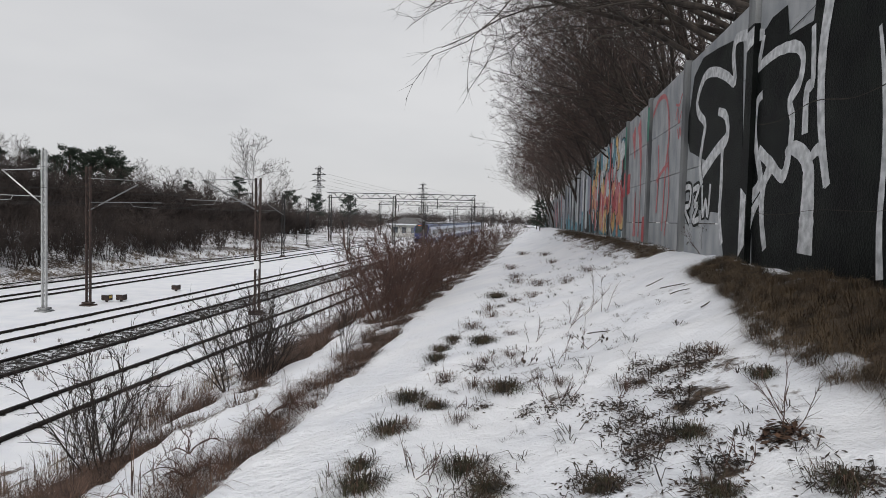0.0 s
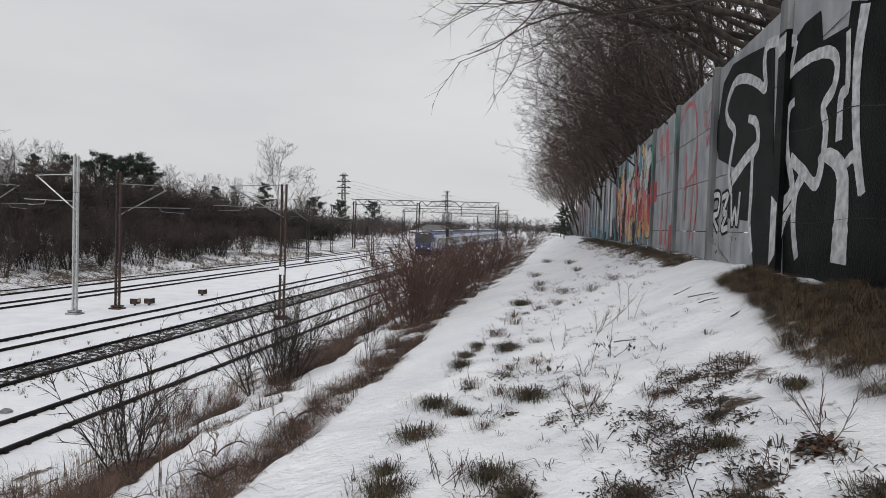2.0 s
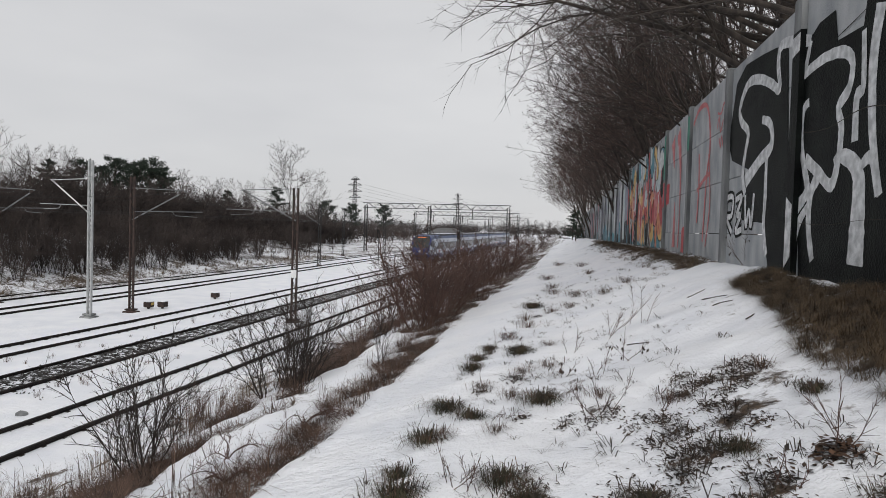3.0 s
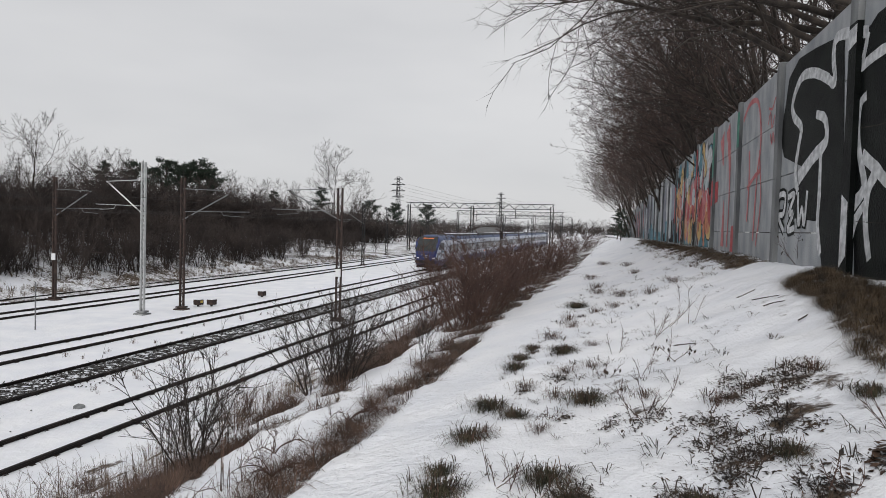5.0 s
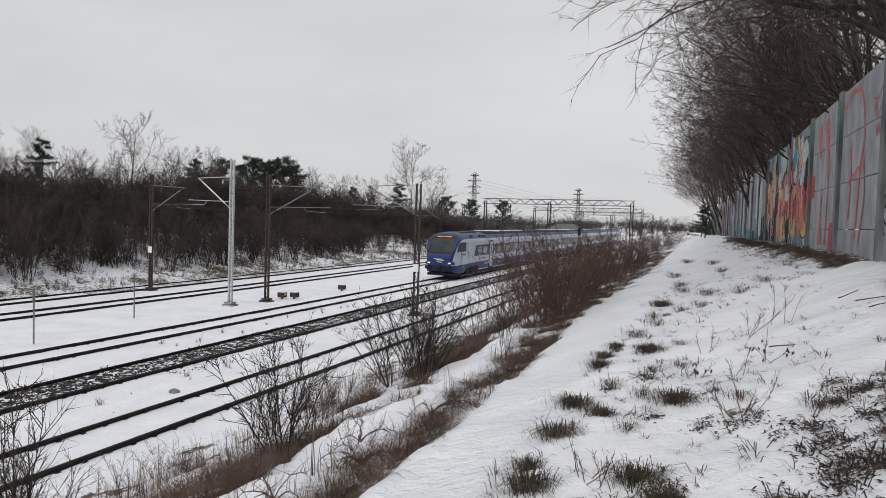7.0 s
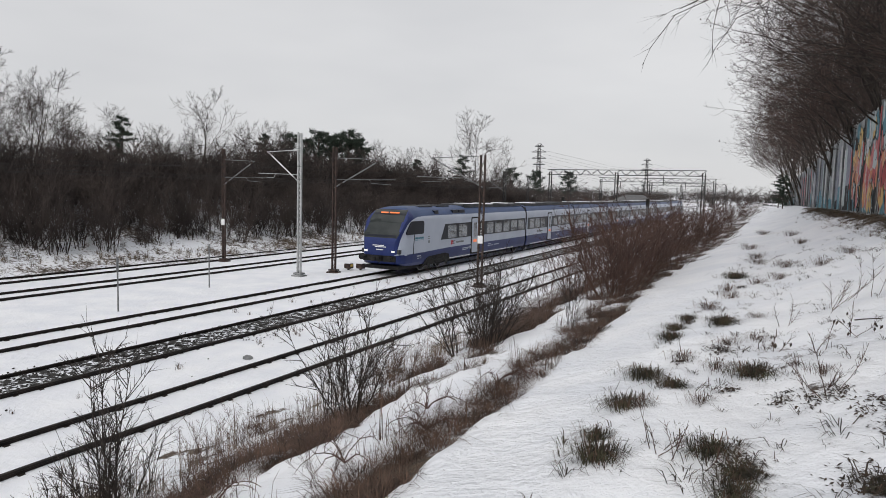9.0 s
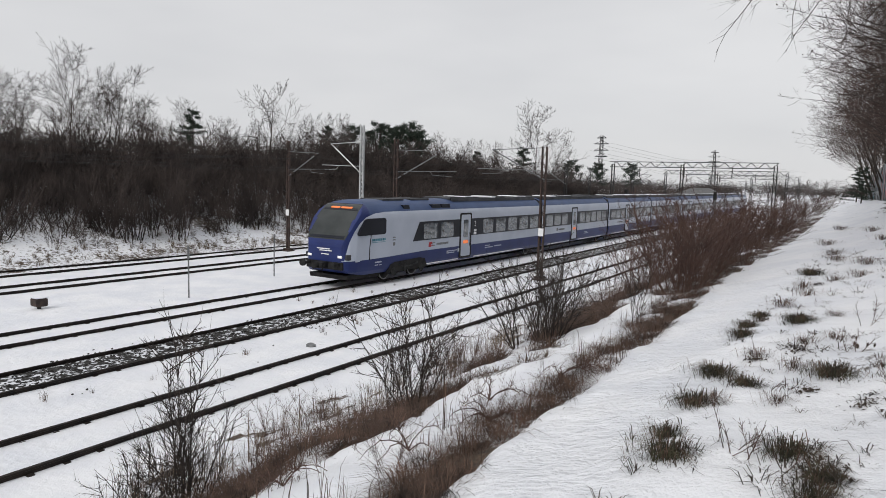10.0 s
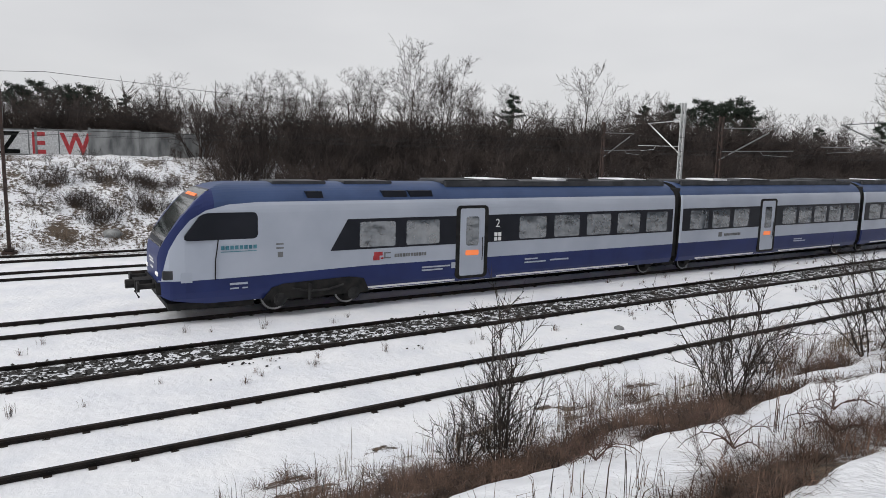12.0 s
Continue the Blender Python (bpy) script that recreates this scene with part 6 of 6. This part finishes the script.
def weed(x, y, h, seed, leafy=0):
    rng = random.Random(seed)
    b, lf = Build(), []
    for _ in range(rng.randrange(2, 5)):
        d = turned(Vector((0, 0, 1)), rng, 0.75)
        d.z = max(d.z, 0.3)
        sp = limb(b, rng, (rng.uniform(-0.06, 0.06), rng.uniform(-0.06, 0.06), -0.02), d, h * rng.uniform(0.6, 1.0), 0.0034, 0.0014, 7, 4, 0.13, 0.02)
        for _ in range(9):
            q, e = along(sp, rng.uniform(0.3, 0.98))
            f = q + turned(e, rng, 0.7) * h * rng.uniform(0.1, 0.25)
            b.tube([q, f], [0.0019, 0.0010], 3)
            if leafy and rng.random() < leafy:
                u, w = turned(Vector((0, 0, -1)), rng, 0.5) * 0.05, turned(Vector((1, 0, 0)), rng, 0.8) * 0.012
                one = Build()
                one.add([f, f + u * 0.5 + w, f + u, f + u * 0.5 - w], [(0, 1, 2, 3)])
                lf.append(one)
    t = thing("weed", "dry withered weed stalk standing in the snow", "weed", pose(x, y, ground_z(x, y)), "weed stalks in the snow")
    part("stalk", b, REDTWIG, t)
    for one in lf:
        part("leaf", one, LEAF, t)


for _k, (_x, _y, _h, _l) in enumerate(((0.08, 5.23, 0.62, 0), (0.02, 5.3, 0.5, 0.1), (0.37, 7.06, 0.5, 0.3), (0.22, 8.38, 0.7, 0), (0.5, 9.44, 0.7, 0), (0.69, 8.97, 0.75, 0), (0.3, 8.7, 0.6, 0), (1.18, 3.54, 0.55, 0), (2.4, 11.6, 0.9, 0.2), (-0.85, 4.08, 0.4, 0), (-0.5, 3.85, 0.3, 0), (-0.72, 3.93, 0.35, 0), (0.57, 5.02, 0.25, 0), (-0.3, 7.0, 0.35, 0.2), (-0.2, 8.2, 0.4, 0), (0.1, 6.6, 0.4, 0), (-0.75, 5.6, 0.3, 0), (0.9, 3.35, 0.3, 0.1))):
    weed(_x, _y, 0.82 * _h, 400 + _k, _l)


def blades(name, count, where, label, material, h, seed, flat=0.6, wide=0.009, flatten=1.0):
    rng = random.Random(seed)
    kinds = [tuft(seed + k, 26, 1.0, 0.6, flat, wide) for k in range(4)]
    spots = []
    while len(spots) < count:
        x, y = where(rng)
        s = h * rng.uniform(0.6, 1.4)
        spots.append((rng.randrange(4), x, y, ground_z(x, y) - 0.01, rng.uniform(0, 6.28), s * 1.1, s * flatten))
    return kinds, spots


def dry_grass():
    def shoulder(rng):
        while True:
            y = -5 + 64 * rng.random() ** 1.5
            r = rng.random()
            if r < 0.34:
                xe = edge_a(y) - 0.02 - rng.random() * lerp(y, [(0, 0.45), (9, 0.65), (13, 0.9), (17, 1.8), (26, 3), (60, 3.5)])
                keep = strip_a(xe, y) * min(1, 0.85 + 1.4 * noise.noise(Vector((xe * 1.6, y * 1.1, 5))))
            elif r < 0.80:
                xe = edge_b(y) - 0.02 - rng.random() * 2.0
                keep = strip_b(xe, y)
            else:
                xe = rng.uniform(-9.7, -2.4)
                keep = tussock(xe, y) if y < 18 else 0.5
            if rng.random() < keep:
                return xe - 0.036 * y, y
    kinds, spots = blades("dry_grass", 9500, shoulder, "", DRY, 0.21, 500, 1.35, 0.0065, 0.55)
    spots = [(k, x, y, z, a, q * 1.3, w * 1.45) if x + 0.036 * y < -3.4 else (k, x, y, z, a, q, w) for k, x, y, z, a, q, w in spots]
    scatter("dry_grass", kinds, spots, DRY, "matted brown dry grass along the edge of the slope", "grass")

    def stems(rng):
        while True:
            y = 1.5 + 20 * rng.random() ** 1.3
            xe = rng.choice([edge_b(y) - rng.uniform(0, 2.2), rng.uniform(-9.6, -4.6), edge_a(y) - rng.uniform(0, 1.0)])
            if noise.noise(Vector((xe * 0.7, y * 0.6, 4))) > -0.05:
                return xe - 0.036 * y, y
    rng = random.Random(590)
    kinds = [tuft(591 + k, 9, 1.0, 0.5, 0.45, 0.0045) for k in range(5)]
    spots = []
    for _ in range(360):
        x, y = stems(rng)
        q = rng.uniform(0.2, 0.5)
        spots.append((rng.randrange(5), x, y, ground_z(x, y) - 0.01, rng.uniform(0, 6.28), q, q))
    scatter("withered_stems", kinds, spots, DRY, "thin upright withered stems among the dry grass", "grass")

    def mat_spot(rng):
        r = rng.random()
        if r < 0.62:
            y = rng.uniform(2.6, 9.6)
            lo = lerp(y, [(2.6, 1.72), (3.6, 1.6), (4.3, 1.62), (5.1, 1.46), (5.75, 1.54), (6.8, 1.72), (8.2, 1.82), (9.1, 1.78), (9.6, 1.95)]) + 0.12 * noise.noise(Vector((0, y * 2, 0)))
            return rng.uniform(lo, lerp(y, [(2, 2.75), (6.6, 2.7), (7.6, 2.3), (9.6, 2.3)])), y
        y = rng.uniform(13.5, 48)
        return 2.3 - 0.036 * y + rng.gauss(0, 0.3), y
    kinds, spots = blades("matted_grass", 3800, mat_spot, "", DRY, 0.10, 520, 1.9, 0.008)
    scatter("matted_grass", kinds, spots, MATGR, "flattened brown grass at the foot of the wall", "grass")

    def bank(rng):
        y = rng.uniform(-5, 95)
        return -rng.choice([rng.uniform(35.2, 37.2), rng.uniform(37, 46)]) - bend(y), y
    kinds, spots = blades("bank_grass", 900, bank, "", DRY, 0.4, 540, 0.5)
    scatter("bank_grass", kinds, spots, PALEDRY, "pale dry grass along the foot of the far bank", "grass")

    def tall(rng):
        y = rng.uniform(3, 15)
        return -6.9 + rng.gauss(0, 0.6) - 0.036 * y, y
    kinds, spots = blades("tall_grass", 60, tall, "", DRY, 0.5, 560, 0.35, 0.004)
    scatter("tall_grass", kinds, spots, PALEDRY, "tall dry grass stems below the bushes", "grass")

    def track(rng):
        y = rng.uniform(-4, 45)
        return track_x(*TRACKS["ballasted"], y) + rng.choice([1.6, 1.9, 2.2, -2.0]) + rng.gauss(0, 0.3), y
    kinds, spots = blades("track_weeds", 90, track, "", DRY, 0.22, 580, 0.5)
    scatter("track_weeds", kinds, spots, DRY, "sparse dry weeds between the tracks", "weeds")


dry_grass()


LEAF_SPOTS = [(0.72, 5.64), (0.85, 5.38), (1.1, 5.62), (1.07, 5.1), (0.92, 4.98), (0.86, 4.72), (0.66, 5.15), (0.76, 4.8), (0.86, 4.4), (0.95, 4.21), (0.46, 4.35), (0.57, 4.41), (0.49, 4.02), (0.51, 3.73), (0.64, 3.98), (0.75, 3.92), (0.36, 4.86), (0.49, 4.79), (0.18, 5.21), (0.06, 5.21), (-0.16, 5.41), (-0.44, 6.05)]
LEAF_SPOTS += [(-0.54, 5.59), (-0.34, 3.91), (0.2, 3.73), (0.3, 3.57), (0.82, 3.49), (0.9, 3.39), (1.12, 3.48), (0.25, 3.55), (0.35, 3.4), (0.76, 3.13), (0.7, 3.2), (1.17, 2.92), (1.24, 2.83), (0.5, 3.76), (0.66, 3.88), (-0.33, 3.77), (1.03, 5.41), (0.81, 5.35), (-1.27, 8.99), (-0.87, 8.77), (-0.92, 12.36), (-0.75, 7.06), (-1.05, 6.7), (1.21, 5.57)]


def snow_blades():
    def spot(rng):
        x, y = rng.choice(LEAF_SPOTS) if rng.random() < 0.42 else (rng.uniform(-1.5, 1.4), 3.2 + 16 * rng.random() ** 1.5)
        return x + rng.gauss(0, 0.07), y + rng.gauss(0, 0.09)
    rng = random.Random(77)
    kinds = [tuft(770 + k, 11, 1.0, 0.7, 1.2, 0.013) for k in range(4)]
    spots = []
    for _ in range(520):
        x, y = spot(rng)
        s = 0.075 * rng.uniform(0.4, 1.4)
        spots.append((rng.randrange(4), x, y, ground_z(x, y) - 0.005, rng.uniform(0, 6.28), s * 2.0, s))
    scatter("snow_grass", kinds, spots, LEAF, "sparse dark grass blades sticking out of the snow", "grass")


snow_blades()


def leaf_litter():
    rng = random.Random(9)
    b = Build()
    for x0, y0 in LEAF_SPOTS:
        r = rng.uniform(0.05, 0.12)
        for _ in range(int(1150 * r)):
            x, y = x0 + rng.gauss(0, r * 0.75), y0 + rng.gauss(0, r)
            z = ground_z(x, y) + rng.uniform(0.0, 0.015)
            a, s = rng.uniform(0, 6.28), rng.uniform(0.008, 0.027)
            u = Vector((math.cos(a), math.sin(a), rng.uniform(-0.3, 0.6))) * s
            w = Vector((-math.sin(a), math.cos(a), rng.uniform(-0.4, 0.4))) * s * rng.uniform(0.15, 0.4)
            c = Vector((x, y, z))
            b.add([c - u, c + w, c + u, c - w, c + Vector((0, 0, s * 0.25))], [(0, 1, 4), (1, 2, 4), (2, 3, 4), (3, 0, 4)])
    tagged(part("leaf_litter", b, LEAF), "dark wet fallen leaves scattered on the snow", "leaves", kind="stuff")
    b = Build()
    for _ in range(110):
        x, y = 1.16 + rng.gauss(0, 0.07), 3.5 + rng.gauss(0, 0.07)
        c = Vector((x, y, ground_z(x, y) + rng.uniform(0, 0.03)))
        a, s = rng.uniform(0, 6.28), rng.uniform(0.015, 0.035)
        u, w = Vector((math.cos(a), math.sin(a), rng.uniform(-0.4, 0.6))) * s, Vector((-math.sin(a), math.cos(a), 0.2)) * s * 0.5
        b.add([c - u, c + w, c + u, c - w], [(0, 1, 2, 3)])
    tagged(part("withered_leaves", b, ORANGELEAF), "small clump of rust-brown withered leaves", "leaves", kind="stuff")


leaf_litter()


def stick(x, y, l, yaw, tilt, seed):
    rng = random.Random(seed)
    b = Build()
    limb(b, rng, (-l / 2, 0, 0.02), Vector((1, 0, 0)), l, 0.007, 0.003, 6, 5, 0.09, 0)
    ob = part("stick", b, BARK, None, at=pose(x, y, ground_z(x, y), 0, tilt, yaw))
    tagged(ob, "thin dead stick lying on the snow", "stick", "dead sticks")


for _k, (_x, _y, _l, _a) in enumerate(((1.7, 7.4, 0.9, 60), (1.6, 8.2, 0.7, 40), (1.8, 6.9, 0.8, 75), (1.75, 8.9, 1.0, 30), (0.6, 7.6, 0.4, 10), (1.5, 9.6, 0.8, 50))):
    stick(_x, _y, _l, _a, -12, 600 + _k)


motions()
